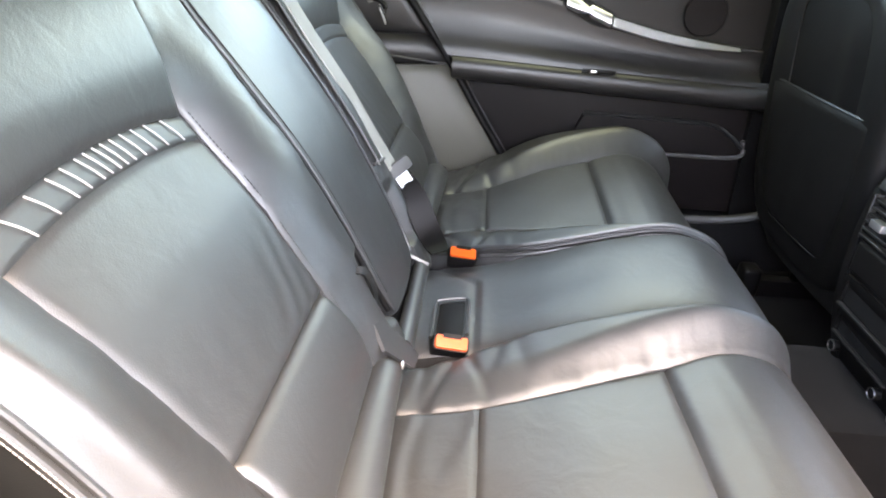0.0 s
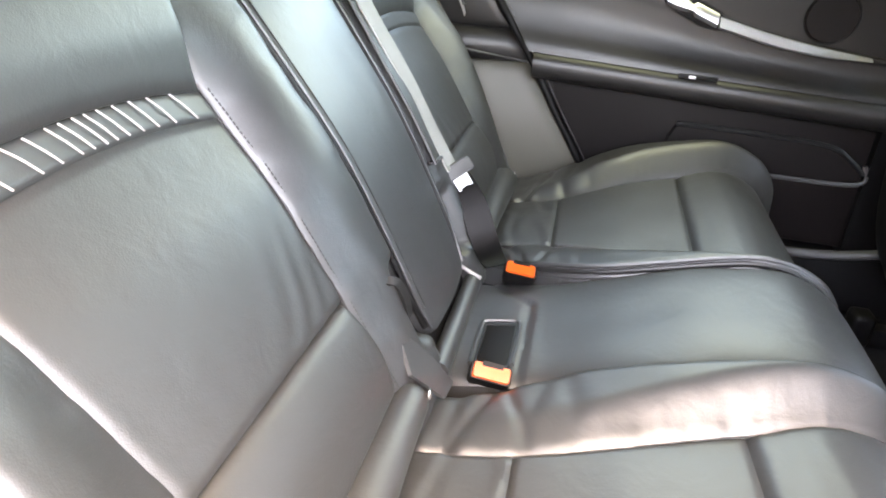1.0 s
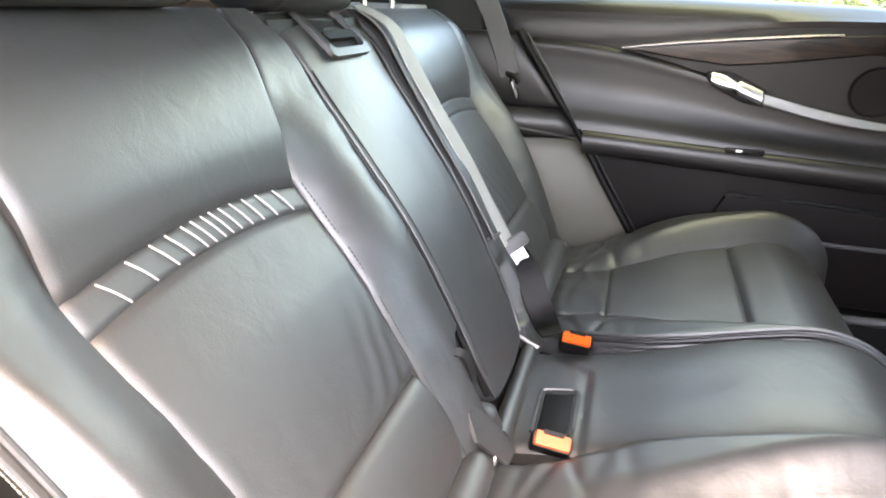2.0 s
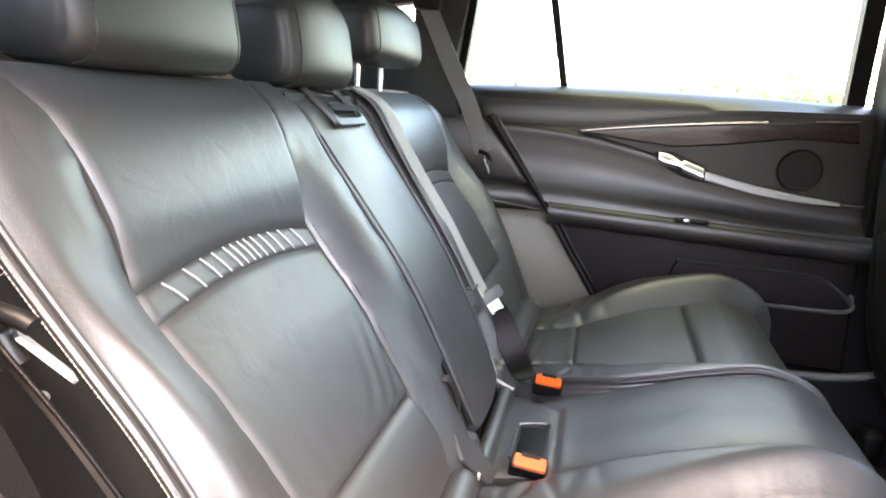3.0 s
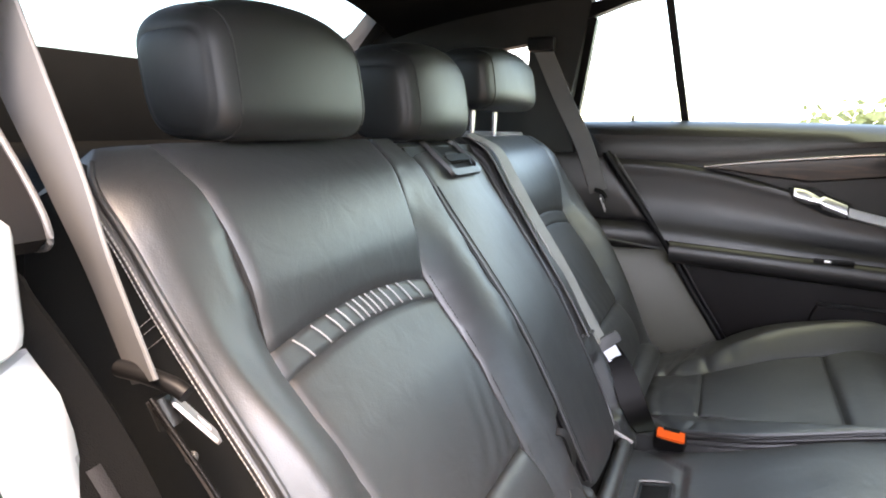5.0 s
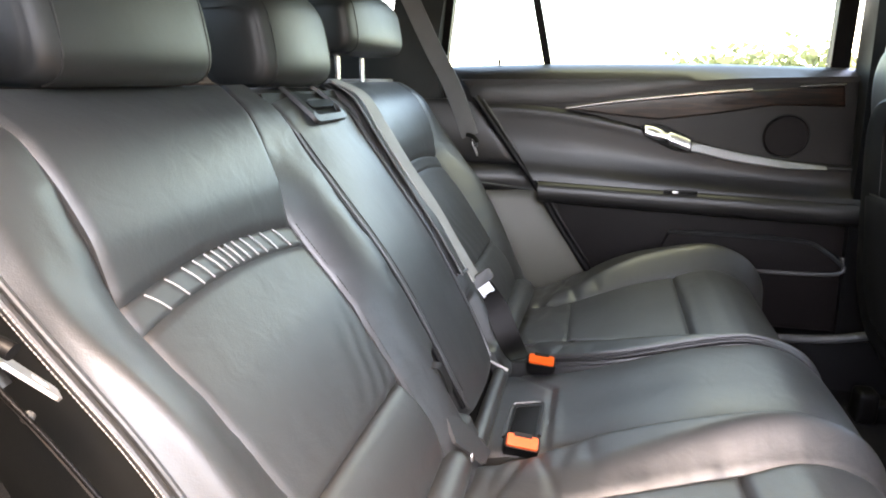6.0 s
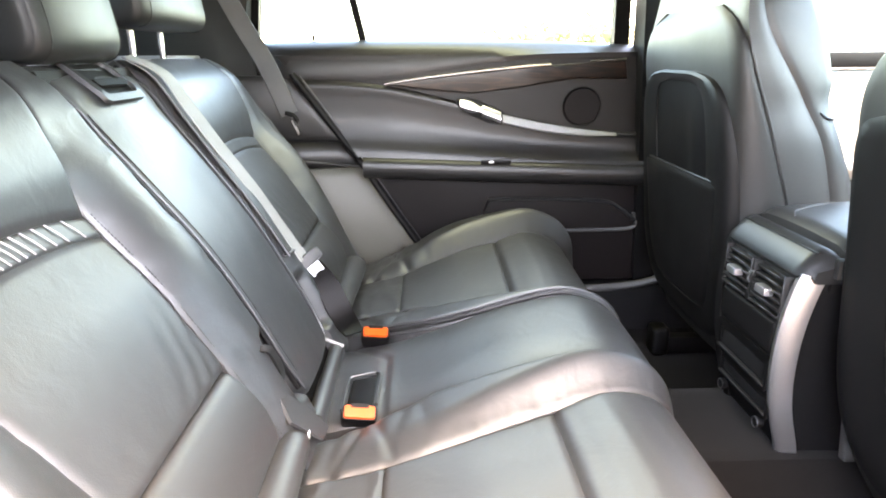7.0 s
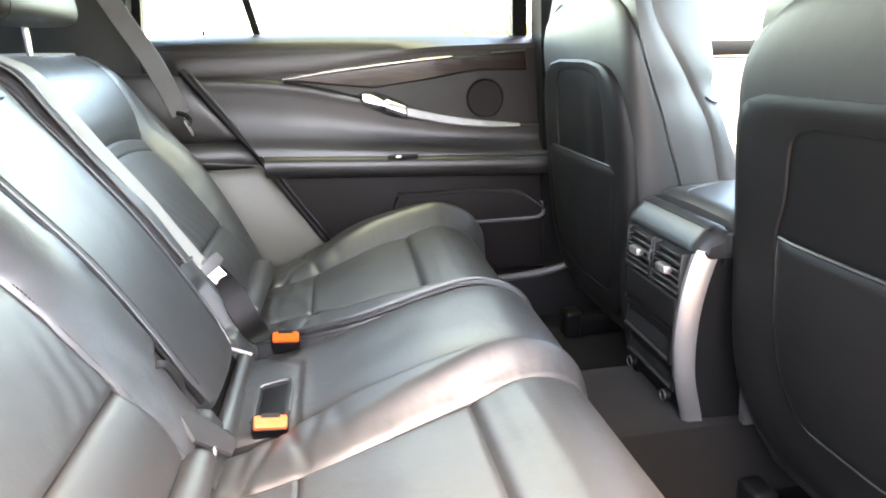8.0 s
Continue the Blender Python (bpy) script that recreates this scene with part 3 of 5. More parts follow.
def rear_cushion(sign):
    seat = thing("rear_seat_cushion", "black leather rear seat cushion with raised sides and cross seams", "car seat", (0.3, sign * CX, 0.12), "rear seat cushions")

    def patch(name, t0, t1, left, right, wa, wb, nu, nv, depth=0.006, width=0.012, extra=None):
        def fn(a, b):
            t = t0 + (t1 - t0) * b
            v = left(t) + (right(t) - left(t)) * a
            x, z, nrm = cushion_path(t)
            d = cush_raise(v, t) + tuck(a, b, wa, wb, depth, width) + (extra(v, t) if extra else 0)
            return (x + nrm.x * d, sign * (CX + v), z + nrm.z * d)
        return part(name, sheet(fn, nu, nv, (-0.02, 0, -0.05)), LEATHER, seat)

    h = seat_half
    patch("rear_strip", 0.0, 0.15, lambda t: -h(t), h, 0.21, 0.12, 46, 24, 0.004, 0.007, lambda v, t: 0.0012 * math.sin(70 * t + 20 * v + 4 * noise.noise(Vector((v * 12, t * 20, 2)))))
    patch("centre_panel", 0.15, 0.42, lambda t: -h(t), h, 0.28, 0.23, 56, 46, 0.005, 0.008, lambda v, t: 0.0012 * noise.noise(Vector((v * 14, t * 16, 8))))
    patch("thigh_roll", 0.42, 1.0, lambda t: -h(t), h, 0.38, 0.42, 60, 76, 0.007, 0.011,
          lambda v, t: 0.010 * math.exp(-((t - 0.5) / 0.07) ** 2) + 0.0007 * math.sin(190 * t + 2.5 * noise.noise(Vector((v * 5, t * 3, 1)))) * ease(0.64, 0.58, t) * (0.5 + 0.5 * noise.noise(Vector((v * 9, t * 9, 6)))))

    def wrinkle(v, t):
        w = abs(v)
        out = 0.0
        for t0, slope, wid, amp in ((0.060, 0.10, 0.012, 0.006), (0.105, 0.55, 0.011, 0.008), (0.135, -0.45, 0.009, 0.006), (0.175, 0.30, 0.012, 0.004), (0.215, -0.2, 0.012, 0.0025)):
            k = (t - t0 - slope * (w - 0.19)) / wid
            out -= 0.5 * amp * math.exp(-k * k)
        return out * ease(0.30, 0.20, t) * ease(0.0, 0.03, t) + 0.0012 * noise.noise(Vector((v * 24, t * 22, sign))) + pucker(t * 0.9, w - h(t), 7 + sign, 0.0024) * ease(0.75, 0.6, t)
    patch("outer_side", 0.0, 1.0, h, cush_out, 0.11, 0.75, 30, 210, 0.007, 0.012, wrinkle)
    patch("inner_side", 0.0, 1.0, cush_in, lambda t: -h(t), 0.09, 0.7, 30, 210, 0.0045, 0.012, wrinkle)
    # two piped edges with a dark seam between them, along the inner rim
    for name, off, drop, r, mat in (("piping", 0.004, 0.001, 0.0046, LEATHER), ("seam", -0.0015, 0.0085, 0.0036, RUBBER), ("piping", -0.003, 0.0165, 0.0046, LEATHER)) if sign > 0 else ():
        pts = []
        for i in range(16):
            t = 0.12 + 0.60 * i / 15
            v = cush_in(t) + 0.002 + off
            x, z, nrm = cushion_path(t)
            d = cush_raise(cush_in(t) + 0.006, t) - drop
            pts.append((x + nrm.x * d, sign * (CX + v), z + nrm.z * d))
        part(name, tube(pts, r, 8, 4), mat, seat)
    for e in (-1, 1):
        pts = []
        for i in range(12):
            t = 0.03 + 0.6 * i / 11
            v = e * h(t)
            x, z, nrm = cushion_path(t)
            d = cush_raise(v, t) - 0.004
            pts.append((x + nrm.x * d, sign * (CX + v), z + nrm.z * d))
        part("seam", tube(pts, 0.0011, 5, 4), GREY_THREAD, seat)
    fix(seat)


for sg in (-1, 1):
    rear_cushion(sg)

base = thing("bench_base", "black plastic base under the rear cushions", "seat base", (0.2, 0, 0.1))
part("base", slab([(-0.20, 0.10), (0.50, 0.10), (0.50, 0.30), (0.20, 0.33), (0.0, 0.325), (-0.20, 0.33)], "y", -0.62, 0.62, 0.01), PLASTIC_DARK, base)
fix(base)
mid_c = thing("middle_seat_cushion", "flat black leather middle seat cushion between two buckles", "car seat", (0.3, 0, 0.12))


def mid_fn(a, b):
    t = 0.008 + 0.992 * b
    y = (2 * a - 1) * 0.129
    x, z, nrm = cushion_path(t)
    d = 0.001 + 0.038 * ease(0.12, 0.45, t) * ease(0.74, 0.52, t) + tuck(a, 0.5, 0.25, 0.6, 0.005, 0.016) - 0.010 * (2 * a - 1) ** 4
    # crease behind the sitting area, running out to the far corner
    for u, wid, amp in ((x - 0.108 + 0.9 * max(0.0, y - 0.045), 0.006, 0.0042), (x - 0.118 + 0.9 * max(0.0, y - 0.045), 0.007, -0.0012)):
        d -= amp * math.exp(-(u / wid) ** 2)
    d += 0.0012 * noise.noise(Vector((y * 14, t * 14, 5)))
    return (x + nrm.x * d, y, z + nrm.z * d)


part("cushion", sheet(mid_fn, 44, 130, (-0.02, 0, -0.05)), LEATHER, mid_c)


def mid_lip(a, b):
    y = -0.131 + 0.236 * a
    ang = math.pi * b
    r = 0.014 + 0.0015 * noise.noise(Vector((y * 20, 0, 1)))
    return (0.010 - r * math.cos(ang), y, 0.362 + r * 1.1 * math.sin(ang))


part("rear_lip", sheet(mid_lip, 24, 10, (0, 0, -0.04)), LEATHER, mid_c)
fix(mid_c)


# ---- buckles and belts ----
def buckle(at, turn, label, tall):
    b = thing("belt_buckle", label, "belt buckle", at, "belt buckles")
    w, d = 0.026, 0.0115
    body = rounded([(-d, -w), (d, -w), (d, w), (-d, w)], 0.006)
    part("housing", loft([[(x * 0.9, y * 0.9, -tall) for x, y in body], [(x, y, -tall * 0.5) for x, y in body], [(x, y, -0.004) for x, y in body], [(x * 0.95, y * 0.95, 0) for x, y in body]]), PLASTIC_DARK, b)
    btn = rounded([(-d * 0.8, -w * 0.88), (d * 0.85, -w * 0.88), (d * 0.85, w * 0.88), (-d * 0.8, w * 0.88)], 0.004)
    part("release_button", loft([[(x, y, -0.002) for x, y in btn], [(x, y, 0.003) for x, y in btn], [(x * 0.92, y * 0.95, 0.005) for x, y in btn]]), ORANGE, b, "bright orange release button")
    slot = [(-d * 1.0, -w * 0.5), (-d * 0.45, -w * 0.5), (-d * 0.45, w * 0.5), (-d * 1.0, w * 0.5)]
    part("slot", loft([[(x, y, 0.001) for x, y in slot], [(x, y, 0.0056) for x, y in slot]]), PLASTIC_DARK, b)
    b.matrix_world = Matrix.Translation(at) @ turn
    return b


buckle((0.078, -0.142, 0.386), pose(0, 0, 0, 40, 8, 5) @ pose(0, 0, 0, 0, 0, -90), "upright black belt buckle with orange button, near the lidded pocket", 0.05)
buckle((0.082, 0.112, 0.394), pose(0, 0, 0, 32, 6, 4) @ pose(0, 0, 0, 0, 0, -90), "upright black belt buckle with orange button, beside the middle belt", 0.035)

pocket = thing("buckle_pocket", "small black lidded recess in the middle cushion", "pocket", (0.07, -0.075, 0.36))
slope = Matrix.Translation((0.0735, 0, 0.3700)) @ Matrix.Rotation(-0.188, 4, "Y") @ Matrix.Translation((-0.0735, 0, -0.3700))
bm = ring_plate(rounded([(0.050, -0.112), (0.097, -0.112), (0.097, -0.012), (0.050, -0.012)], 0.006), rounded([(0.0528, -0.109), (0.0942, -0.109), (0.0942, -0.0155), (0.0528, -0.0155)], 0.004), "z", 0.340, 0.3725)
bm.transform(slope)
part("rim", bm, PLASTIC_MID, pocket, "dark grey rim")
bm = box(0.0534, 0.0936, -0.1085, -0.016, 0.340, 0.3715, 0.003)
bm.transform(slope)
part("lid", bm, PLASTIC_DARK, pocket)
welt = [(0.100, -0.108, 0.3728), (0.1005, -0.060, 0.3728), (0.1005, -0.022, 0.3728), (0.097, -0.009, 0.3728), (0.086, -0.006, 0.3728), (0.060, -0.006, 0.3728), (0.050, -0.008, 0.3728), (0.0465, -0.020, 0.3728), (0.0465, -0.108, 0.3728)]
bm = tube([slope @ Vector(q) for q in welt], 0.0032, 8, 4)
part("welt", bm, LEATHER, pocket, "raised leather welt")
fix(pocket)

belt = thing("middle_seat_belt", "pale grey webbing belt beside the folding armrest, steel tongue", "seat belt", on_back(0.15, 0.3, 0))
line = [on_back(0.165, 0.612, -0.036), on_back(0.176, 0.565, -0.004), on_back(0.182, 0.50, 0.000), on_back(0.182, 0.42, 0.006), on_back(0.180, 0.32, 0.018), on_back(0.181, 0.235, 0.022), on_back(0.184, 0.165, 0.026)]
part("webbing", ribbon(line, [(0, 1, 0), (0, 1, 0), (0.1, 1, 0), (0.1, 1, 0), (0.08, 1, 0), (0.05, 1, 0), (0.05, 1, 0)], 0.046, 0.0014), WEB, belt)
line2 = [on_back(0.150, 0.606, -0.034), on_back(0.149, 0.56, -0.010), on_back(0.145, 0.48, -0.002), on_back(0.142, 0.38, 0.008), on_back(0.138, 0.28, 0.019), on_back(0.134, 0.192, 0.024)]
under = part("return_webbing", ribbon(line2, (-0.25, 1, -0.1), 0.042, 0.0014), WEB_DIM, belt, "shaded grey return webbing")
part("sewn_end", tube([on_back(0.114, 0.198, 0.020), on_back(0.133, 0.194, 0.026), on_back(0.153, 0.192, 0.028)], 0.0030, 8, 3), PLASTIC_GREY, under, "folded pale end of the webbing")
line3 = [on_back(0.186, 0.158, 0.026), on_back(0.178, 0.125, 0.034), on_back(0.166, 0.090, 0.040), on_back(0.152, 0.052, 0.040), on_back(0.136, 0.022, 0.044), on_back(0.122, 0.004, 0.050)]
part("lower_webbing", ribbon(line3, [(0.4, 0.85, 0.25), (0.7, 0.6, 0.35), (0.85, 0.45, 0.35), (0.85, 0.45, 0.3), (0.7, 0.65, 0.2), (0.5, 0.85, 0)], 0.046, 0.0018), WEB_SHADE, belt, "shade-darkened folded webbing below the tongue")
part("anchor_bar", tube([(-0.012, 0.108, 0.384), (0.004, 0.104, 0.379), (0.024, 0.098, 0.374)], 0.0032, 8, 3), PALE_TRIM_GLARE, belt, "pale anchor bar")


def tongue(parent, at, turn, bar_line=None):
    """A belt tongue: plastic crossbar, and a steel plate with a hole."""
    ax = Vector(turn[0]).normalized()
    az = Vector(turn[1])
    az = (az - ax * az.dot(ax)).normalized()
    ay = az.cross(ax)
    m = Matrix.Translation(at) @ Matrix((ax, ay, az)).transposed().to_4x4()
    bar = rounded([(-0.012, -0.030), (0.012, -0.030), (0.012, 0.030), (-0.012, 0.030)], 0.008)
    bm = loft([[(x * k, y * k, z) for x, y in bar] for z, k in ((-0.006, 0.85), (-0.003, 1), (0.003, 1), (0.006, 0.85))])
    bm.transform(m)
    if bar_line:
        bm = tube([Vector(at) + Vector(q) for q in bar_line], 0.0055, 10, 4)
    part("crossbar", bm, PLASTIC_DARK if bar_line else PLASTIC_GREY, parent, "grey plastic crossbar")
    outer = rounded([(0.008, -0.014), (0.050, -0.013), (0.050, 0.013), (0.008, 0.014)], 0.005)
    hole = rounded([(0.030, -0.006), (0.042, -0.006), (0.042, 0.006), (0.030, 0.006)], 0.002)
    bm = ring_plate(outer, hole, "z", -0.0013, 0.0013)
    bm.transform(m)
    part("tongue_plate", bm, ALU if parent.name.startswith("middle") or bar_line else DARK_METAL, parent, "steel tongue")


tongue(belt, on_back(0.183, 0.158, 0.031), ((0.60, -0.10, -0.78), (0.40, -0.75, 0.52)))
fix(belt)


def side_belt(sign):
    b = thing("outer_seat_belt", "grey webbing seat belt running from the pillar down beside the seat", "seat belt", (-0.15, sign * 0.63, 0.35), "outer seat belts")
    dx = -0.026 if sign < 0 else 0.0
    top = [(-0.325 + dx, sign * 0.650, 1.095), (-0.303 + dx, sign * 0.668, 1.04), (-0.262 + dx, sign * 0.675, 0.953), (-0.213 + dx, sign * 0.675, 0.862), (-0.165 + dx, sign * 0.667, 0.742)]
    if sign < 0:
        top = top[:2] + [(-0.287, -0.670, 0.953), (-0.243, -0.668, 0.861), (-0.221, -0.668, 0.813), (-0.190, -0.667, 0.742)]
    part("webbing", ribbon(top, [(1, 0, 0.25), (1, 0, 0.25), (1, -0.03, 0.25), (0.97, -0.2, 0.2), (0.94, -0.33, 0.2), (0.93, -0.36, 0.2)] if sign < 0 else (1, 0, 0.25), 0.052 if sign < 0 else 0.046, 0.0015), WEB_DIM, b)
    if sign < 0:
        low = [(-0.184, -0.667, 0.728), (-0.131, -0.667, 0.672), (-0.060, -0.664, 0.575), (0.010, -0.660, 0.47)]
        part("lower_webbing", ribbon(low, (0.85, -0.5, 0.2), 0.040, 0.0016), WEB_SHADE, b)
    tongue(b, (-0.162 + dx + (0.006 if sign < 0 else 0), sign * 0.662, 0.738), ((0.42, -0.42 * sign, -0.75), (0.45, -0.75 * sign, 0.80)) if sign < 0 else ((0.30, 0.25, -0.90), (0.95, 0.10, 0.30)), [(-0.026, -0.008, 0.011), (-0.002, -0.007, 0.010), (0.018, -0.006, 0.007), (0.027, -0.005, 0.003)] if sign < 0 else [(-0.012, 0, 0.008), (0.004, -0.002, 0.004), (0.014, -0.004, -0.004), (0.018, -0.006, -0.012)])
    bm = tube([(-0.157 + dx, sign * 0.664, 0.732), (-0.150 + dx, sign * 0.662, 0.714)], 0.0075, 10, 2)
    part("stop_sleeve", bm, PLASTIC_MID, b)
    if sign < 0:
        bm = bmesh.new()
        bmesh.ops.create_uvsphere(bm, u_segments=10, v_segments=8, radius=0.004, matrix=Matrix.Translation((-0.158, -0.664, 0.698)))
        part("stop_button", bm, PLASTIC_GREY, b, "small grey stop button")
    bm = box(-0.36, -0.29, sign * 0.642 - 0.014, sign * 0.642 + 0.014, 1.085, 1.12, 0.008)
    part("pillar_loop", bm, PLASTIC_DARK, b)
    fix(b)


for sg in (-1, 1):
    side_belt(sg)


# ---- head restraints ----
def head_restraint(y0, half, z0, z1, x_front, depth, label):
    h = thing("head_restraint", label, "headrest", (x_front - depth / 2, y0, z0 - 0.03), "rear head restraints")

    def rise(w, ez):
        k = max(0.0, 1 - abs(w) ** (2.3 if ez > 0 else 9)) ** 0.5
        return 0.46 + 0.54 * k if ez > 0 else 0.88 + 0.12 * k

    def shell(n_w, inset, squeeze):
        secs = []
        for i in range(n_w + 1):
            w = math.sin(math.pi / 2 * (-1 + 2 * i / n_w))
            k = (1 - abs(w) ** 7) ** 0.4 if abs(w) < 1 else 0.0
            ring = []
            for j in range(40):
                a = 2 * math.pi * j / 40
                c, s = math.cos(a), math.sin(a)
                ex = math.copysign(abs(c) ** 0.55, c)
                ez = math.copysign(abs(s) ** 0.55, s)
                kk = 0.80 + 0.20 * k
                zc = (z0 + z1) / 2
                x = x_front - depth / 2 + depth / 2 * (ex * kk) * squeeze + 0.012 * (1 - w * w) * (1 if ex > 0 else 0)
                z = zc + (z1 - z0) / 2 * ez * rise(w, ez) * squeeze
                x -= 0.16 * (z - zc)
                ring.append((x, y0 + half * w * inset * (0.93 + 0.07 * ex), z))
            secs.append(ring)
        def dome(ring, e):
            c = sum((Vector(p) for p in ring), Vector()) / len(ring)
            return [[tuple(c + (Vector(p) - c) * q + Vector((0, e * o, 0))) for p in ring] for q, o in ((0.96, 0.0022), (0.88, 0.0042), (0.72, 0.0062), (0.5, 0.0076), (0.25, 0.0083), (0.02, 0.0085))]
        return loft(list(reversed(dome(secs[0], -1))) + secs + dome(secs[-1], 1))
    part("cushion", shell(36, 1.0, 1.0), LEATHER_DIM, h)
    for e in (-1, 1):
        pts = []
        w = e * 0.84
        k = (1 - abs(w) ** 7) ** 0.4
        for j in range(25):
            a = -math.pi * 0.42 + math.pi * 0.84 * j / 24
            c, s = math.cos(a), math.sin(a)
            ex, ez = math.copysign(abs(c) ** 0.55, c), math.copysign(abs(s) ** 0.55, s)
            zc = (z0 + z1) / 2
            x = x_front - depth / 2 + depth / 2 * ex * (0.80 + 0.20 * k) + 0.012 * (1 - w * w) * (1 if ex > 0 else 0)
            z = zc + (z1 - z0) / 2 * ez * rise(w, ez)
            pts.append((x - 0.16 * (z - zc), y0 + half * w, z))
        part("seam", tube(pts, 0.0010, 6, 2), LEATHER_DIM, h)
        zb = z0 - 0.055
        part("post", tube([(x_front - depth * 0.55, y0 + e * half * 0.42, zb), (x_front - depth * 0.55, y0 + e * half * 0.42, z0 + 0.03)], 0.006, 10, 2), STEEL, h, "bright steel post")
    fix(h)


head_restraint(-0.363, 0.123, 0.880, 1.022, -0.292, 0.130, "broad black leather head restraint close to the seat back")
head_restraint(0.0, 0.108, 0.874, 1.026, -0.298, 0.135, "narrow black leather head restraint over the belt outlet")
head_restraint(0.368, 0.162, 0.932, 1.060, -0.300, 0.125, "broad black leather head restraint raised on bright posts")


# ---- quarter trims beside the seats ----
def quarter_trim(sign):
    q = thing("quarter_trim", "padded dark trim between the rear seat and the door", "side trim", (-0.1, sign * 0.66, 0.3), "quarter trims")

    def edge(z):
        """The door opening's slanting rear edge."""
        return along([0.30, 0.40, 0.61, 0.82], [0.215, 0.146, 0.010, -0.144], z)

    def pad(z0, z1, y_in, y_out, name, mat, label=""):
        def fn(a, b):
            z = z0 + (z1 - z0) * b
            x1 = edge(z) - 0.012
            x0 = -0.36
            x = x0 + (x1 - x0) * a
            y = y_in + (y_out - y_in) * a ** 1.5 - 0.012 * math.sin(math.pi * b) - tuck(a, b, 0.25, z1 - z0, 0.005, 0.012)
            return (x, sign * (y + (0.04 if sign < 0 else 0)), z)
        return part(name, sheet(fn, 24, 24, (0, sign * 0.04, 0)), mat, q, label)
    # near pads take blacker materials than the far ones: shade put into colour
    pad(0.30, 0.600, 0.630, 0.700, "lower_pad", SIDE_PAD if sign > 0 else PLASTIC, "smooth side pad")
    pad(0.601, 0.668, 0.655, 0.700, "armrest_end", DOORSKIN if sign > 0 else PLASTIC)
    pad(0.669, 0.835, 0.690, 0.706, "upper_pad", DOORSKIN if sign > 0 else BLACK_CLOTH_SHADE)
    if sign < 0:
        line = [(edge(z) - 0.020, -0.758 + 0.05 * (0.756 - z), z) for z in (0.66, 0.685, 0.71, 0.732, 0.752)]
        part("edge_trim", ribbon(line, (0.9, -0.25, 0.35), 0.018, 0.003), PLASTIC, q, "brown-black edge trim")
    pts = [(edge(0.600) - 0.012 - 0.22 * k, sign * (0.695 - 0.05 * k + (0.04 if sign < 0 else 0)), 0.603 + 0.03 * k) for k in (0, 0.4, 0.8, 1.0)]
    part("bead", tube(pts, 0.003, 6, 4), PLASTIC_GREY, q)
    fix(q)


for sg in (-1, 1):
    quarter_trim(sg)


def opening_seal(sign):
    seal = thing("door_seal", "glossy black rubber door seal along the opening", "door seal", (0, sign * 0.68, 0.2), "door seals")
    y = sign * 0.690
    part("seal", tube([(-0.156, y, 0.840), (-0.148, y, 0.828), (-0.07, y, 0.72), (0.010, y, 0.610), (0.08, y, 0.50), (0.150, y, 0.395), (0.22, y, 0.28)], 0.0085, 10, 6), PLASTIC_DARK, seal)
    # thin metal tube that paints the bright highlight along the seal
    part("lip", tube([(-0.135, y - sign * 0.005, 0.835), (-0.054, y - sign * 0.005, 0.72), (0.026, y - sign * 0.005, 0.610), (0.096, y - sign * 0.005, 0.50), (0.166, y - sign * 0.005, 0.395), (0.236, y - sign * 0.005, 0.28)], 0.0016, 8, 6), DARK_METAL, seal)
    fix(seal)


opening_seal(1)


def near_jamb():
    """The painted door opening beside the near seat."""
    jamb = thing("door_jamb", "pale painted door jamb glaring in the sun, with rubber seal", "door jamb", (-0.1, -0.82, 0.3))

    def xi(z):
        return along([0.20, 0.40, 0.61, 0.70, 0.745, 0.785, 0.803], [0.30, 0.15, 0.0, -0.085, -0.112, -0.122, -0.142], z)

    def face(a, b):
        z = 0.20 + 0.603 * b
        bow = 0.02 * math.sin(math.pi * a)
        return (xi(z) + 0.004 + 0.05 * a + bow, -0.762 - 0.145 * a, z)
    part("lower_face", sheet(face, 12, 40, (-0.05, 0.02, 0)), PAINT, jamb)
    part("upper_block", slab(rounded([(-0.30, -0.91), (-0.078, -0.91), (-0.122, -0.765), (-0.30, -0.765)], 0.02), "z", 0.808, 0.862, 0.008, 3), PAINT, jamb)
    part("seal_bead", tube([(xi(z) + 0.042, -0.812, z) for z in (0.22, 0.40, 0.55, 0.66, 0.73, 0.77, 0.797)] + [(-0.125, -0.815, 0.806), (-0.20, -0.82, 0.806)], 0.003, 8, 10), RUBBER, jamb)
    part("outer_strip", tube([(xi(z) + 0.055, -0.835, z) for z in (0.40, 0.55, 0.66, 0.73, 0.78)] + [(-0.11, -0.84, 0.80)], 0.012, 8, 5), RUBBER, jamb)
    fix(jamb)


near_jamb()


def side_bolster():
    b = thing("side_bolster", "padded black side trim with a pale bead, behind the belt", "side trim", (-0.27, -0.70, 0.80))

    def fn(u, w):
        z = 0.826 + 0.16 * w
        x_front = along([0.826, 0.833, 0.866, 0.90, 0.99], [-0.226, -0.216, -0.233, -0.259, -0.311], z)
        x = -0.42 + (x_front + 0.42) * u
        return (x, -0.700 + 0.018 * math.sin(math.pi * u) ** 0.6 * math.sin(math.pi * min(1.0, 0.12 + w)), z)
    part("pad", sheet(fn, 20, 20, (0, -0.03, 0)), PLASTIC, b)
    pts = [Vector(fn(1.0, w)) + Vector((0.001, 0.002, 0)) for w in (0.95, 0.7, 0.47, 0.25, 0.1, 0.02)] + [Vector(fn(u, 0.0)) + Vector((0, 0.003, -0.001)) for u in (0.9, 0.7, 0.5)]
    part("bead", tube(pts, 0.0020, 8, 4), PLASTIC_GREY, b, "thin pale bead")
    fix(b)


side_bolster()

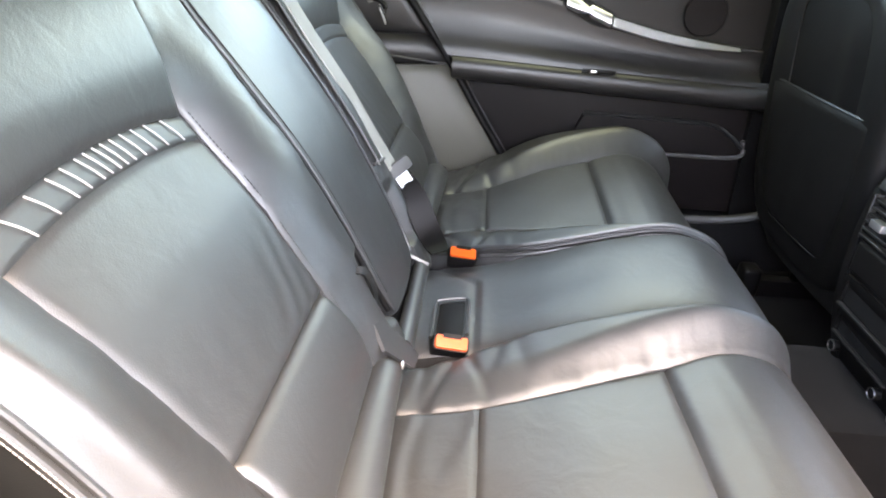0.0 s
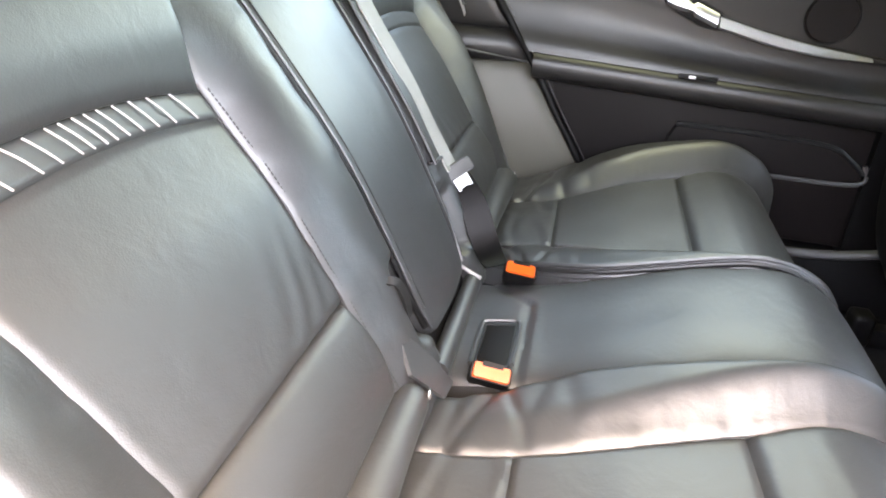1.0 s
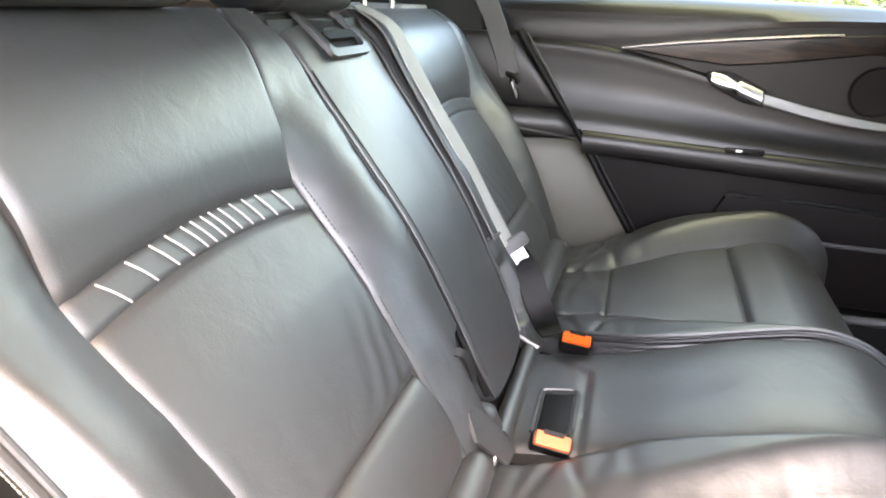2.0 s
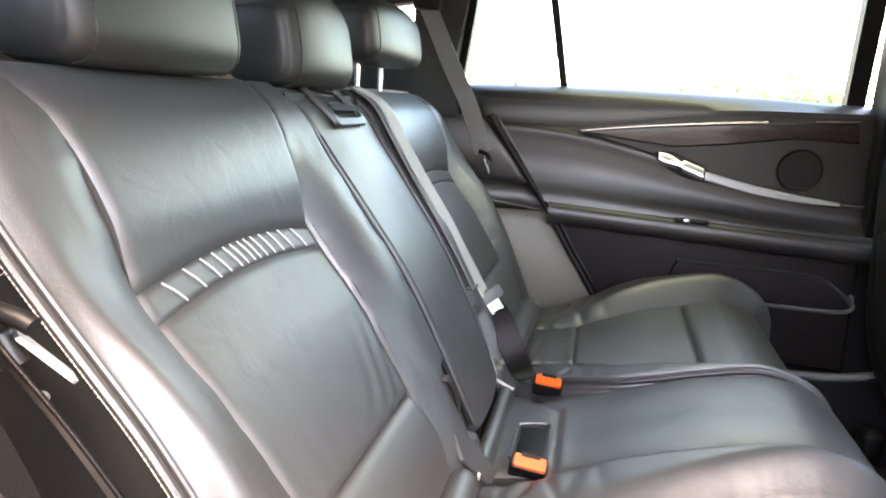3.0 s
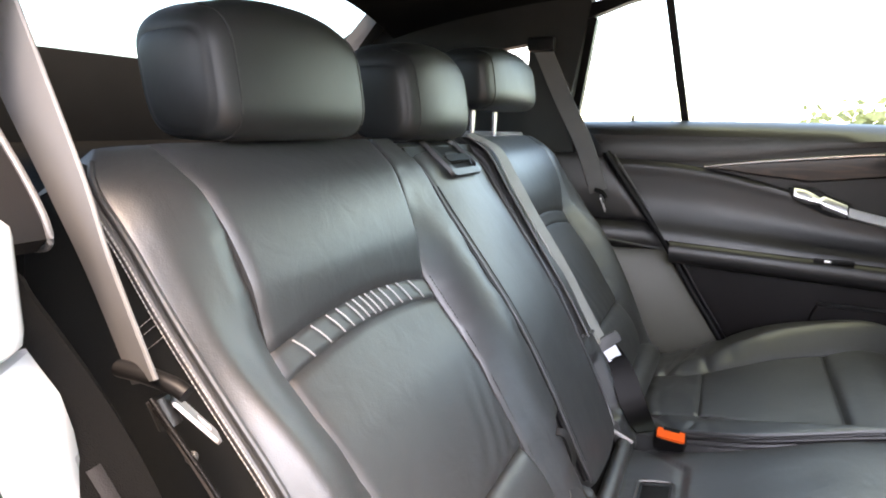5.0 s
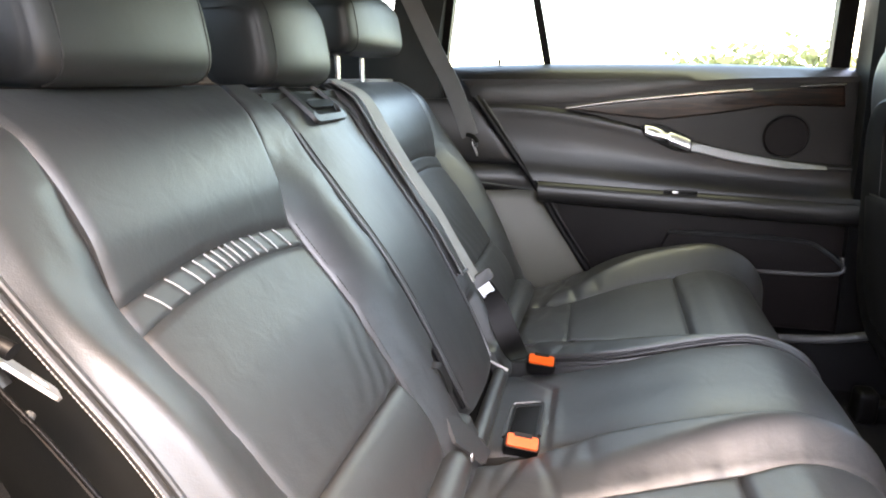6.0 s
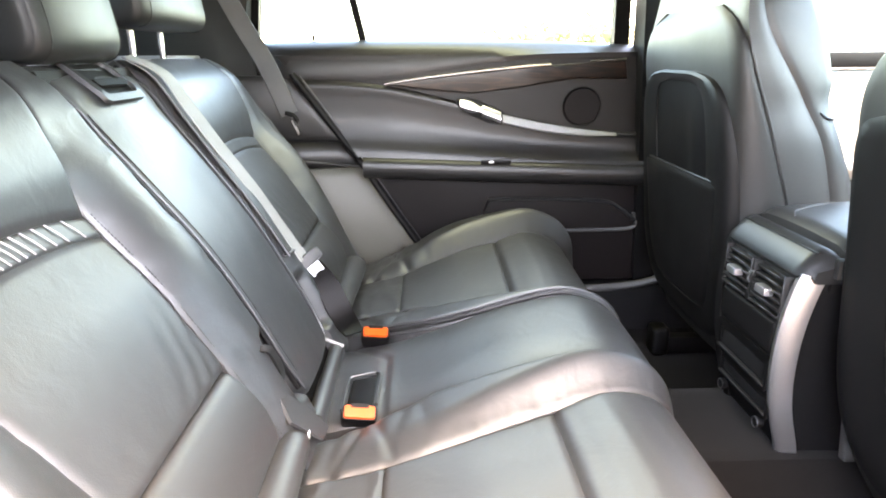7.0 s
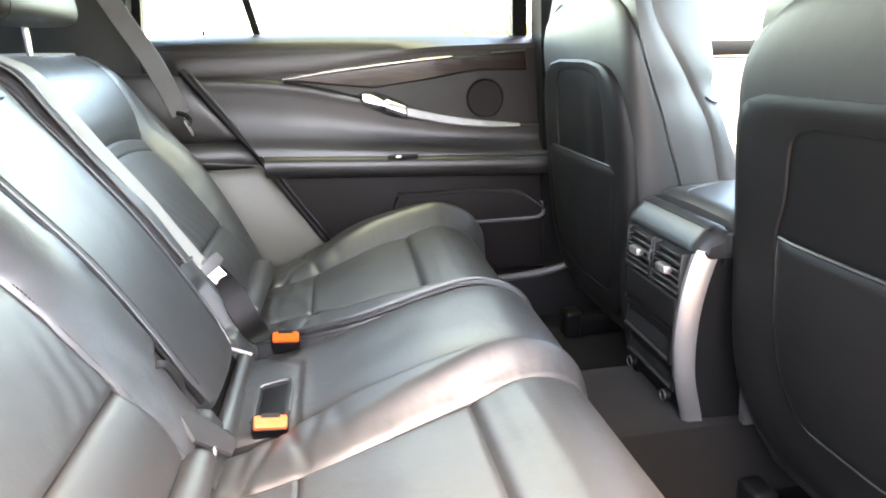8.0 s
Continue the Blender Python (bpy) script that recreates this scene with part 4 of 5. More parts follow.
# trim that closes the near roof pillar's foot
tagged(part("pillar_foot_near", sheet(lambda a, b: (-1.12 + 0.80 * a - 0.10 * b, -0.742 + 0.03 * b, 0.56 + 0.40 * b), 12, 12, (0, -0.03, 0)), HEADLINER), "dark trim at the foot of the near roof pillar", "pillar", kind="structure")


# ---- the far rear door ----
def rear_door():
    door = thing("rear_door", "closed rear car door with dark trim, wood inlay and chrome pull", "car door", (0.3, 0.72, 0.25))
    # trim base, behind the inlays
    base = [(0.165, 0.27), (0.80, 0.27), (0.775, 0.60), (0.735, 0.885), (-0.20, 0.885), (-0.135, 0.82), (0.03, 0.605)]
    part("panel", slab(base, "y", 0.700, 0.76, 0.004), DOOR_BROWN, door)

    def roll_sec(x):
        z = along([-0.30, 0.0, 0.4, 0.74], [0.916, 0.921, 0.918, 0.905], x)
        lo = along([-0.30, 0.07, 0.40, 0.74], [0.832, 0.826, 0.868, 0.876], x)
        back = 0.045 * ease(-0.17, -0.27, x)
        return [(x, min(0.778, y + back), zz) for y, zz in ((0.778, z), (0.748, z), (0.722, z - 0.008), (0.704, z - 0.024), (0.694, lo + 0.012), (0.697, lo), (0.74, lo), (0.778, lo))]
    part("sill_roll", loft([roll_sec(-0.30 + 1.035 * i / 30) for i in range(31)]), DOORSKIN, door, "dark padded window sill")
    # wood inlay, a long blade
    blade_pts = [(0.076, 0.812), (0.20, 0.828), (0.391, 0.848), (0.55, 0.860), (0.692, 0.868), (0.700, 0.822), (0.56, 0.824), (0.42, 0.802), (0.30, 0.788), (0.20, 0.797)]
    part("wood_inlay", slab(blade_pts, "y", 0.688, 0.704, 0.004, 3), WOOD, door, "dark glossy wood inlay")
    part("inlay_bead", tube([(0.076, 0.690, 0.814), (0.20, 0.689, 0.831), (0.391, 0.687, 0.851), (0.50, 0.687, 0.859)], 0.003, 8, 6), STEEL, door, "bright metal bead")
    part("inlay_bead", tube([(0.60, 0.687, 0.866), (0.692, 0.687, 0.871)], 0.003, 8, 4), STEEL, door)
    # loudspeaker
    sp = bmesh.new()
    bmesh.ops.create_cone(sp, cap_ends=True, segments=40, radius1=0.050, radius2=0.046, depth=0.006, matrix=Matrix.Translation((0.588, 0.699, 0.752)) @ Matrix.Rotation(radians(90), 4, "X"))
    spk = part("loudspeaker", sp, POCKET, door, "round black perforated loudspeaker")
    circ = [(0.588 + 0.0505 * math.cos(a), 0.698, 0.752 + 0.0505 * math.sin(a)) for a in [2 * math.pi * k / 32 for k in range(33)]]
    part("speaker_ring", tube(circ, 0.0011, 6, 1), PLASTIC, spk)
    # curved armrest body, its rear end cut along the door's slanting edge
    def edge(z):
        return along([0.30, 0.40, 0.61, 0.82], [0.215, 0.146, 0.010, -0.144], z)

    def arm_fn(a, b):
        x0 = 0.0
        for _ in range(3):
            top = along([-0.16, -0.05, 0.10, 0.27, 0.40, 0.55, 0.69, 0.77], [0.824, 0.822, 0.806, 0.765, 0.728, 0.702, 0.688, 0.684], x0)
            bot = along([-0.16, 0.01, 0.35, 0.77], [0.640, 0.632, 0.618, 0.602], x0)
            z = bot + (top - bot) * b
            x0 = edge(z) + 0.010 + (0.765 - edge(z) - 0.010) * a
        y = along([0.0, 0.10, 0.25, 0.5, 0.8, 0.95, 1.0], [0.660, 0.664, 0.678, 0.690, 0.690, 0.688, 0.697], b)
        return (x0, y, z)
    part("armrest", sheet(arm_fn, 60, 24, (0, 0.02, 0)), DOORSKIN, door, "smooth padded armrest")

    def low_sec(x):
        top = along([0.01, 0.35, 0.77], [0.631, 0.617, 0.601], x)
        return [(x, 0.71, top), (x, 0.660, top), (x, 0.654, top - 0.003), (x, 0.648, top - 0.011), (x, 0.645, top - 0.024), (x, 0.650, top - 0.042), (x, 0.664, top - 0.053), (x, 0.71, top - 0.058)]
    part("armrest_edge", loft([low_sec(0.016 + 0.749 * i / 40) for i in range(41)]), DOORSKIN, door)
    bm = box(0.322, 0.40, 0.650, 0.662, 0.6135, 0.6215, 0.002)
    sw = part("window_switch", bm, PLASTIC_DARK, door)
    part("switch_lever", box(0.342, 0.356, 0.647, 0.655, 0.614, 0.6205, 0.002), ALU, sw, "bright switch edge")
    # chrome handle and pull
    hand = part("handle_bowl", slab(rounded([(0.255, 0.774), (0.30, 0.778), (0.385, 0.742), (0.385, 0.708), (0.34, 0.715), (0.27, 0.747)], 0.01), "y", 0.676, 0.694, 0.003), PLASTIC_DARK, door)
    secs = []
    for i in range(17):
        x = 0.268 + 0.106 * i / 16
        z = along([0.268, 0.32, 0.374], [0.763, 0.748, 0.728], x)
        w = 0.014 * (0.35 + 0.65 * math.sin(math.pi * min(1, (i + 3) / 12)) if i < 9 else 1.0)
        secs.append([(x, 0.672, z + w), (x, 0.664, z + w * 0.4), (x, 0.663, z - w * 0.4), (x, 0.672, z - w), (x, 0.68, z)])
    part("handle", loft(secs), ALU, hand, "polished door handle")
    secs = []
    for i in range(25):
        x = 0.378 + 0.297 * i / 24
        z = along([0.378, 0.48, 0.58, 0.675], [0.725, 0.703, 0.689, 0.683], x)
        w = 0.0115 * (1 - 0.7 * (i / 24) ** 3)
        secs.append([(x, 0.676, z + w), (x, 0.670, z + w * 0.9), (x, 0.663, z - w * 0.6), (x, 0.667, z - w * 0.95), (x, 0.68, z - w), (x, 0.688, z)])
    part("pull_bar", loft(secs), ALU, door, "satin bright pull trim")
    # lower panel and map pocket
    pk = rounded([(0.348, 0.513), (0.52, 0.512), (0.655, 0.504), (0.715, 0.480), (0.746, 0.448), (0.742, 0.424), (0.60, 0.424), (0.335, 0.424), (0.330, 0.470)], 0.016)
    part("map_pocket", slab(pk, "y", 0.682, 0.704, 0.006, 3), POCKET, door)
    part("lower_panel", slab([(0.160, 0.275), (0.795, 0.275), (0.778, 0.575), (0.06, 0.575)], "y", 0.6955, 0.702, 0.002), POCKET, door)
    part("pocket_lip", tube([(0.40, 0.678, 0.423), (0.56, 0.678, 0.423), (0.70, 0.678, 0.424), (0.742, 0.678, 0.430), (0.752, 0.680, 0.446), (0.742, 0.682, 0.470)], 0.005, 8, 5), PLASTIC_GREY, door, "pale edge of the pocket")
    # black tube that paints the shadow gap along the pocket's top
    part("pocket_shadow_gap", tube([(0.345, 0.680, 0.512), (0.50, 0.680, 0.511), (0.655, 0.680, 0.504), (0.71, 0.680, 0.478), (0.745, 0.681, 0.450)], 0.005, 8, 5), RUBBER, door)
    # window frame, divider and glass lean inwards
    def wy(z):
        return 0.775 - 0.115 * (z - 0.91) / 0.30

    def bar(p, q, w, name, mat=PLASTIC_DARK):
        (xa, za), (xb, zb) = p, q
        d = Vector((xb - xa, 0, zb - za)).normalized()
        nn = Vector((-d.z, 0, d.x)) * w
        secs = []
        for (x, z) in (p, q):
            c = Vector((x, wy(z), z))
            secs.append([c - nn + Vector((0, -0.012, 0)), c + nn + Vector((0, -0.012, 0)), c + nn + Vector((0, 0.02, 0)), c - nn + Vector((0, 0.02, 0))])
        part(name, loft(secs), mat, door)
    bar((0.022, 0.905), (-0.038, 1.225), 0.009, "divider")
    bar((-0.272, 0.90), (-0.212, 1.165), 0.016, "rear_frame")
    bar((0.70, 0.90), (0.66, 1.21), 0.020, "front_frame")
    bar((-0.235, 1.172), (-0.13, 1.205), 0.016, "top_frame")
    bar((-0.15, 1.202), (0.05, 1.24), 0.016, "top_frame")
    bar((0.03, 1.24), (0.68, 1.25), 0.016, "top_frame")
    bm = bmesh.new()
    for off in (0.0, 0.004):
        bm.faces.new([bm.verts.new((x, wy(z) + 0.006 + off, z)) for x, z in ((-0.28, 0.90), (0.70, 0.90), (0.66, 1.25), (0.03, 1.25), (-0.225, 1.18))])
    gl = part("glass", bm, GLASS, door, "clear window glass", smooth=False)
    gl.visible_shadow = False
    part("lock_pin", tube([(-0.106, 0.755, 0.912), (-0.106, 0.755, 0.934)], 0.004, 10, 2), PLASTIC_DARK, door)
    part("outer_skin", box(-0.22, 0.82, 0.80, 0.85, 0.0, 0.90, 0.02), PAINT, door)
    fix(door)


rear_door()

# front doors, closed; far seen past the seats, near unseen, added to cut light
def front_door(sign):
    fd = thing("front_door", "closed front car door with trim and window, far trim painted lit", "car door", (1.2, sign * 0.72, 0.25), "front doors")

    def slab_y(x0, x1, y0, y1, z0, z1, bevel):
        return box(x0, x1, min(sign * y0, sign * y1), max(sign * y0, sign * y1), z0, z1, bevel)
    # far panel and strip take pale materials: glare put into their colour
    part("panel", slab_y(0.90, 1.75, 0.705, 0.77, 0.25, 0.84, 0.012), PALE_TRIM_GLARE if sign > 0 else PLASTIC, fd)
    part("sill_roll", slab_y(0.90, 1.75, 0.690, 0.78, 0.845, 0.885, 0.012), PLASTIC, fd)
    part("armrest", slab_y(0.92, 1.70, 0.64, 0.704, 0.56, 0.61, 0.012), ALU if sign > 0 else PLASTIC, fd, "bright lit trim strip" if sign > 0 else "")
    part("mirror_frame", slab_y(1.55, 1.60, 0.70, 0.76, 0.885, 1.06, 0.006), PLASTIC_DARK, fd)
    bm = bmesh.new()
    for off in (0.0, 0.004):
        bm.faces.new([bm.verts.new((x, sign * (0.775 - 0.115 * (z - 0.91) / 0.30 + off), z)) for x, z in ((0.86, 0.88), (2.02, 0.88), (1.22, 1.22), (0.84, 1.23))])
    gl = part("glass", bm, GLASS, fd, "clear window glass", smooth=False)
    gl.visible_shadow = False
    part("outer_skin", slab_y(0.86, 1.80, 0.80, 0.85, 0.0, 0.86, 0.02), PAINT, fd)
    fix(fd)


for sg in (-1, 1):
    front_door(sg)


def slanted_pillar(name, label, pts_low, pts_high, mat=PLASTIC):
    """A pillar between two quadrilaterals."""
    tagged(part(name, loft([pts_low, pts_high]), mat, smooth=False), label, "pillar", kind="structure")


# pillars, sills, rear quarter
for sg, tag in ((1, "far"), (-1, "near")):
    outer = [(-1.14, 0.86), (-0.75, 0.84), (-0.45, 0.82), (-0.245, 0.82), (-0.270, 0.92), (-0.215, 1.17), (-0.20, 1.25), (-0.50, 1.245), (-0.78, 1.215), (-1.14, 1.04)]
    hole = [(-0.70, 0.99), (-0.60, 0.985), (-0.50, 0.985), (-0.385, 0.985), (-0.376, 1.02), (-0.366, 1.075), (-0.366, 1.108), (-0.46, 1.095), (-0.58, 1.065), (-0.68, 1.02)]
    bm = ring_plate(outer, hole, "y", 0.70, 0.745)
    for vert in bm.verts:
        vert.co.y = sg * (vert.co.y + 0.012 - 0.16 * (vert.co.z - 0.84))
    tagged(part("quarter_panel_" + tag, bm, PILLAR, smooth=False), "dark roof pillar trim around a small quarter window", "pillar", kind="structure")
    slanted_pillar("rear_side_" + tag, "dark load area side trim", [(-1.15, sg * 0.60, 0.1), (-0.30, sg * 0.66, 0.1), (-0.30, sg * 0.82, 0.1), (-1.15, sg * 0.80, 0.1)],
                   [(-1.15, sg * 0.62, 0.88), (-0.36, sg * 0.66, 0.86), (-0.36, sg * 0.80, 0.86), (-1.15, sg * 0.78, 0.88)])
    slanted_pillar("rear_glass_pillar_" + tag, "grey rear window pillar trim", [(-1.14, sg * 0.70, 0.955), (-1.04, sg * 0.69, 0.955), (-1.04, sg * 0.78, 0.955), (-1.14, sg * 0.78, 0.955)],
                   [(-0.80, sg * 0.595, 1.20), (-0.74, sg * 0.585, 1.20), (-0.74, sg * 0.68, 1.20), (-0.80, sg * 0.68, 1.20)], PLASTIC_GREY)
    slanted_pillar("sill_" + tag, "dark door sill trim", [(0.05, sg * 0.64, 0.03), (1.7, sg * 0.64, 0.03), (1.7, sg * 0.78, 0.03), (0.05, sg * 0.78, 0.03)],
                   [(0.05, sg * 0.66, 0.265), (1.7, sg * 0.66, 0.265), (1.7, sg * 0.76, 0.255), (0.05, sg * 0.76, 0.255)])
    slanted_pillar("pillar_middle_" + tag, "dark middle roof pillar", [(0.765, sg * 0.69, 0.2), (0.895, sg * 0.69, 0.2), (0.895, sg * 0.80, 0.2), (0.765, sg * 0.80, 0.2)],
                   [(0.70, sg * 0.63, 1.24), (0.83, sg * 0.63, 1.24), (0.83, sg * 0.70, 1.24), (0.70, sg * 0.70, 1.24)], PLASTIC_DARK)
bm = sheet(lambda a, b: (-0.36 - 0.78 * a, -0.70 + 1.40 * b, 0.80 + 0.06 * a), 6, 6, (0, 0, -0.03))
tagged(part("parcel_shelf", bm, BLACK_CLOTH_SHADE), "dark cloth parcel shelf behind the rear seats", "parcel shelf", kind="structure")
bm = slab([(-0.72, 0.84), (0.72, 0.84), (0.72, 1.035), (-0.72, 1.035)], "x", -1.16, -1.08, 0.01)
tagged(part("tailgate_trim", bm, HEADLINER), "dark tailgate trim below the rear window", "tailgate", kind="structure")
bm = bmesh.new()
for off in (0.0, -0.004):
    bm.faces.new([bm.verts.new((x + off, y, z)) for x, y, z in ((-1.12, -0.74, 1.02), (-1.12, 0.74, 1.02), (-0.77, 0.62, 1.21), (-0.77, -0.62, 1.21))])
rg = tagged(part("window_1", bm, REAR_GLASS, smooth=False), "sloping rear window glass", "window", kind="structure")
rg.visible_shadow = False
bm = bmesh.new()
for off in (0.0, 0.005):
    bm.faces.new([bm.verts.new((x + off, y, z)) for x, y, z in ((2.06, -0.74, 0.90), (2.06, 0.74, 0.90), (1.21, 0.62, 1.25), (1.21, -0.62, 1.25))])
ws = tagged(part("window_2", bm, GLASS, smooth=False), "sloping windscreen glass", "window", kind="structure")
ws.visible_shadow = False
tagged(part("wall_front", box(1.55, 2.05, -0.75, 0.75, 0.03, 0.90, 0.03), PLASTIC), "dark dashboard wall closing the cabin", "dashboard", kind="structure")
tagged(part("wall_rear", box(-1.2, -1.12, -0.80, 0.80, 0.0, 0.95, 0.02), PLASTIC), "dark rear wall of the load area", "wall", kind="structure")


# pale plate added to paint the sunlit end of the parcel shelf
ledge = thing("shelf_ledge", "added pale plate painting sunlight beside the parcel shelf", "shelf trim", (-0.5, 0.60, 0.87))
part("ledge", slab(rounded([(-0.70, 0.50), (-0.37, 0.50), (-0.37, 0.675), (-0.70, 0.66)], 0.02), "z", 0.856, 0.886, 0.006, 3), PALE_TRIM_GLARE, ledge)
fix(ledge)

kick = thing("sill_edge_trim", "worn grey edge trim along the far door sill", "sill trim", (0.7, 0.66, 0.25))
part("trim", tube([(0.50, 0.655, 0.262), (0.62, 0.652, 0.262), (0.72, 0.645, 0.270), (0.79, 0.63, 0.290), (0.82, 0.61, 0.31)], 0.011, 10, 6), PLASTIC_GREY, kick)
fix(kick)

# ---- front seats ----
def front_seat(sign, dx, dz, label):
    f = thing("front_seat", label, "car seat", (0.95 + dx, sign * CX, 0.12), "front seats")
    cy = sign * 0.368

    zs = [0.27, 0.33, 0.45, 0.608, 0.694, 0.773, 0.85, 0.90, 0.94, 0.966]
    back = [0.800, 0.775, 0.752, 0.735, 0.726, 0.716, 0.706, 0.702, 0.704, 0.716]
    wide = [w * (1.0 if sign > 0 else 1.085) for w in ((0.19, 0.22, 0.240, 0.245, 0.245, 0.243, 0.238, 0.225, 0.192, 0.130) if sign > 0 else (0.19, 0.22, 0.240, 0.245, 0.245, 0.243, 0.234, 0.205, 0.150, 0.080))]
    pipe = [0.86, 0.855, 0.845, 0.827, 0.798, 0.768, 0.738, 0.727, 0.722, 0.724]
    # leather cover wrapped round the back, ending in a piped edge
    secs = []
    for i in range(49):
        z = zs[0] + (zs[-1] - zs[0]) * i / 48
        xa, w, xp = along(zs, back, z), along(zs, wide, z), along(zs, pipe, z)
        half = [(xp + 0.03, w - 0.05), (xp + 0.012, w - 0.012), (xp, w), (xp - 0.010, w + 0.001), (xa + 0.45 * (xp - xa), w - 0.001), (xa + 0.16 * (xp - xa), w - 0.014), (xa + 0.03 * (xp - xa), w - 0.034), (xa, w * 0.68), (xa - 0.003, w * 0.3)]
        secs.append([(x + dx, cy + y, z + dz) for x, y in half] + [(x + dx, cy - y, z + dz) for x, y in reversed(half)])
    part("back_cover", loft(secs), LEATHER_F, f)
    for e in (-1, 1):
        pts = [(along(zs, pipe, z) + dx + 0.001, cy + e * (along(zs, wide, z) + 0.001), z + dz) for z in [0.35 + 0.0385 * k for k in range(17)]]
        part("piping", tube(pts, 0.0024, 8, 2), LEATHER_F, f)
    # the upholstered front: side panels, bolsters, narrow shoulders
    zf = [0.27, 0.45, 0.629, 0.733, 0.80, 0.83, 0.88, 0.93, 0.99, 1.05, 1.08]
    front = [1.03, 0.995, 0.962, 0.918, 0.890, 0.890, 0.880, 0.866, 0.845, 0.82, 0.80]
    crease = [0.99, 0.95, 0.901, 0.867, 0.830, 0.812, 0.78, 0.755, 0.745, 0.745, 0.75]
    wf = [0.22, 0.243, 0.248, 0.248, 0.240, 0.240, 0.236, 0.226, 0.205, 0.16, 0.10]
    secs = []
    for i in range(55):
        z = zf[0] + (zf[-1] - zf[0]) * i / 54
        xf, xc, w = along(zf, front, z), along(zf, crease, z), along(zf, wf, z)
        xp = min(xc - 0.02, along(zs, pipe, min(z, 0.966)) - 0.006)
        half = [(xf - 0.004, w * 0.35), (xf, w - 0.055), (xf - 0.008, w - 0.02), (xf - 0.03, w - 0.001), (xc + 0.016, w + 0.001), (xc + 0.005, w), (xc, w - 0.003), (xc - 0.005, w - 0.0005), ((xc + xp) / 2, w + 0.002), (xp + 0.004, w - 0.0015), (xp, w - 0.016), (xp + 0.002, w * 0.4)]
        secs.append([(x + dx, cy + y, z + dz) for x, y in half] + [(x + dx, cy - y, z + dz) for x, y in reversed(half)])
    part("backrest", loft(secs), LEATHER_LIT, f, "leather side bolsters painted paler where light falls")

    def xb(z):
        return along(zs, back, z) + dx
    # hard shell: a frame round an open recess above and a taut pocket below
    def outline(zy, n=3):
        """A closed outline, mirrored about the seat's middle, from heights and half widths going up."""
        zs_, ws_ = [q[0] for q in zy], [q[1] for q in zy]
        up = [(along(zs_, ws_, a + (b - a) * k / n), a + (b - a) * k / n) for a, b in zip(zs_, zs_[1:]) for k in range(n)] + [(ws_[-1], zs_[-1])]
        z_lo, z_hi = zs_[0], zs_[-1]
        across = [(up[-1][0] * (1 - 2 * k / 6), z_hi) for k in range(1, 6)]
        down = [(-w, z) for w, z in reversed(up)]
        below = [(-up[0][0] * (1 - 2 * k / 6), z_lo) for k in range(1, 6)]
        return up + across + down + below
    if sign > 0:
        shell_rim = [(0.305, 0.08), (0.318, 0.150), (0.36, 0.200), (0.45, 0.226), (0.62, 0.229), (0.70, 0.227), (0.766, 0.216), (0.80, 0.202), (0.825, 0.178), (0.842, 0.140), (0.850, 0.080)]
        hole_rim = [(0.366, 0.08), (0.376, 0.11), (0.41, 0.125), (0.47, 0.130), (0.58, 0.132), (0.645, 0.133), (0.70, 0.132), (0.76, 0.128), (0.800, 0.118), (0.822, 0.095), (0.830, 0.050)]
        pocket_rim = [(0.372, 0.124), (0.40, 0.148), (0.45, 0.168), (0.54, 0.182), (0.65, 0.198)]
    else:
        shell_rim = [(0.305, 0.10), (0.32, 0.16), (0.37, 0.215), (0.45, 0.238), (0.60, 0.243), (0.76, 0.243), (0.80, 0.238), (0.822, 0.220), (0.832, 0.180)]
        hole_rim = [(0.398, 0.06), (0.41, 0.095), (0.45, 0.122), (0.52, 0.140), (0.65, 0.148), (0.70, 0.135), (0.76, 0.130), (0.785, 0.120), (0.797, 0.09)]
        pocket_rim = [(0.405, 0.085), (0.45, 0.118), (0.52, 0.136), (0.65, 0.143)]
    so, si = outline(shell_rim), outline(hole_rim)

    def ring(pts, grow, off):
        return [(xb(min(0.96, z)) + off, cy + y * grow, z + dz) for y, z in pts]
    rings = [ring(so, 1.0, 0.045), ring(so, 1.0, 0.014), ring(so, 0.985, 0.000), ring(so, 0.95, -0.009)]
    for k in (0.25, 0.5, 0.75):
        rings.append([(xb(z) - 0.0145 + 0.004 * k, cy + y, z + dz) for y, z in [(a[0] + (b[0] - a[0]) * k, a[1] + (b[1] - a[1]) * k) for a, b in zip(so, si)]])
    rings += [ring(si, 1.0, -0.008), ring(si, 0.985, -0.003), ring(si, 0.98, 0.028)]
    part("back_shell", loft(rings, False), SHELL, f, "hard black back shell around an open recess")

    def recess(a, b):
        z = 0.60 + (hole_rim[-1][0] + 0.002 - 0.60) * b
        y = (2 * a - 1) * (along([q[0] for q in hole_rim], [q[1] for q in hole_rim], z) + 0.003)
        return (xb(z) - 0.005 - 0.005 * math.exp(-((y + 0.085) / 0.035) ** 2) * ease(0.84, 0.74, z), cy + y, z + dz)
    part("recess_panel", sheet(recess, 30, 20, (0.01, 0, 0)), PLASTIC_DARK, f, "dark padded panel inside the recess")
    pz, pw = [q[0] for q in pocket_rim], [q[1] for q in pocket_rim]

    def pock(a, b):
        z = pz[0] + (pz[-1] - pz[0]) * b
        y = (2 * a - 1) * along(pz, pw, z)
        return (xb(z) - 0.012 - 0.012 * math.sin(math.pi * min(1, 0.25 + b * 0.6)) * (1 - (2 * a - 1) ** 4) - tuck(a, b, 0.36, 0.3, 0.006, 0.012), cy + y, z + dz)
    pocket_part = part("map_pocket", sheet(pock, 30, 30, (0.02, 0, 0)), SHELL, f, "taut black map pocket")
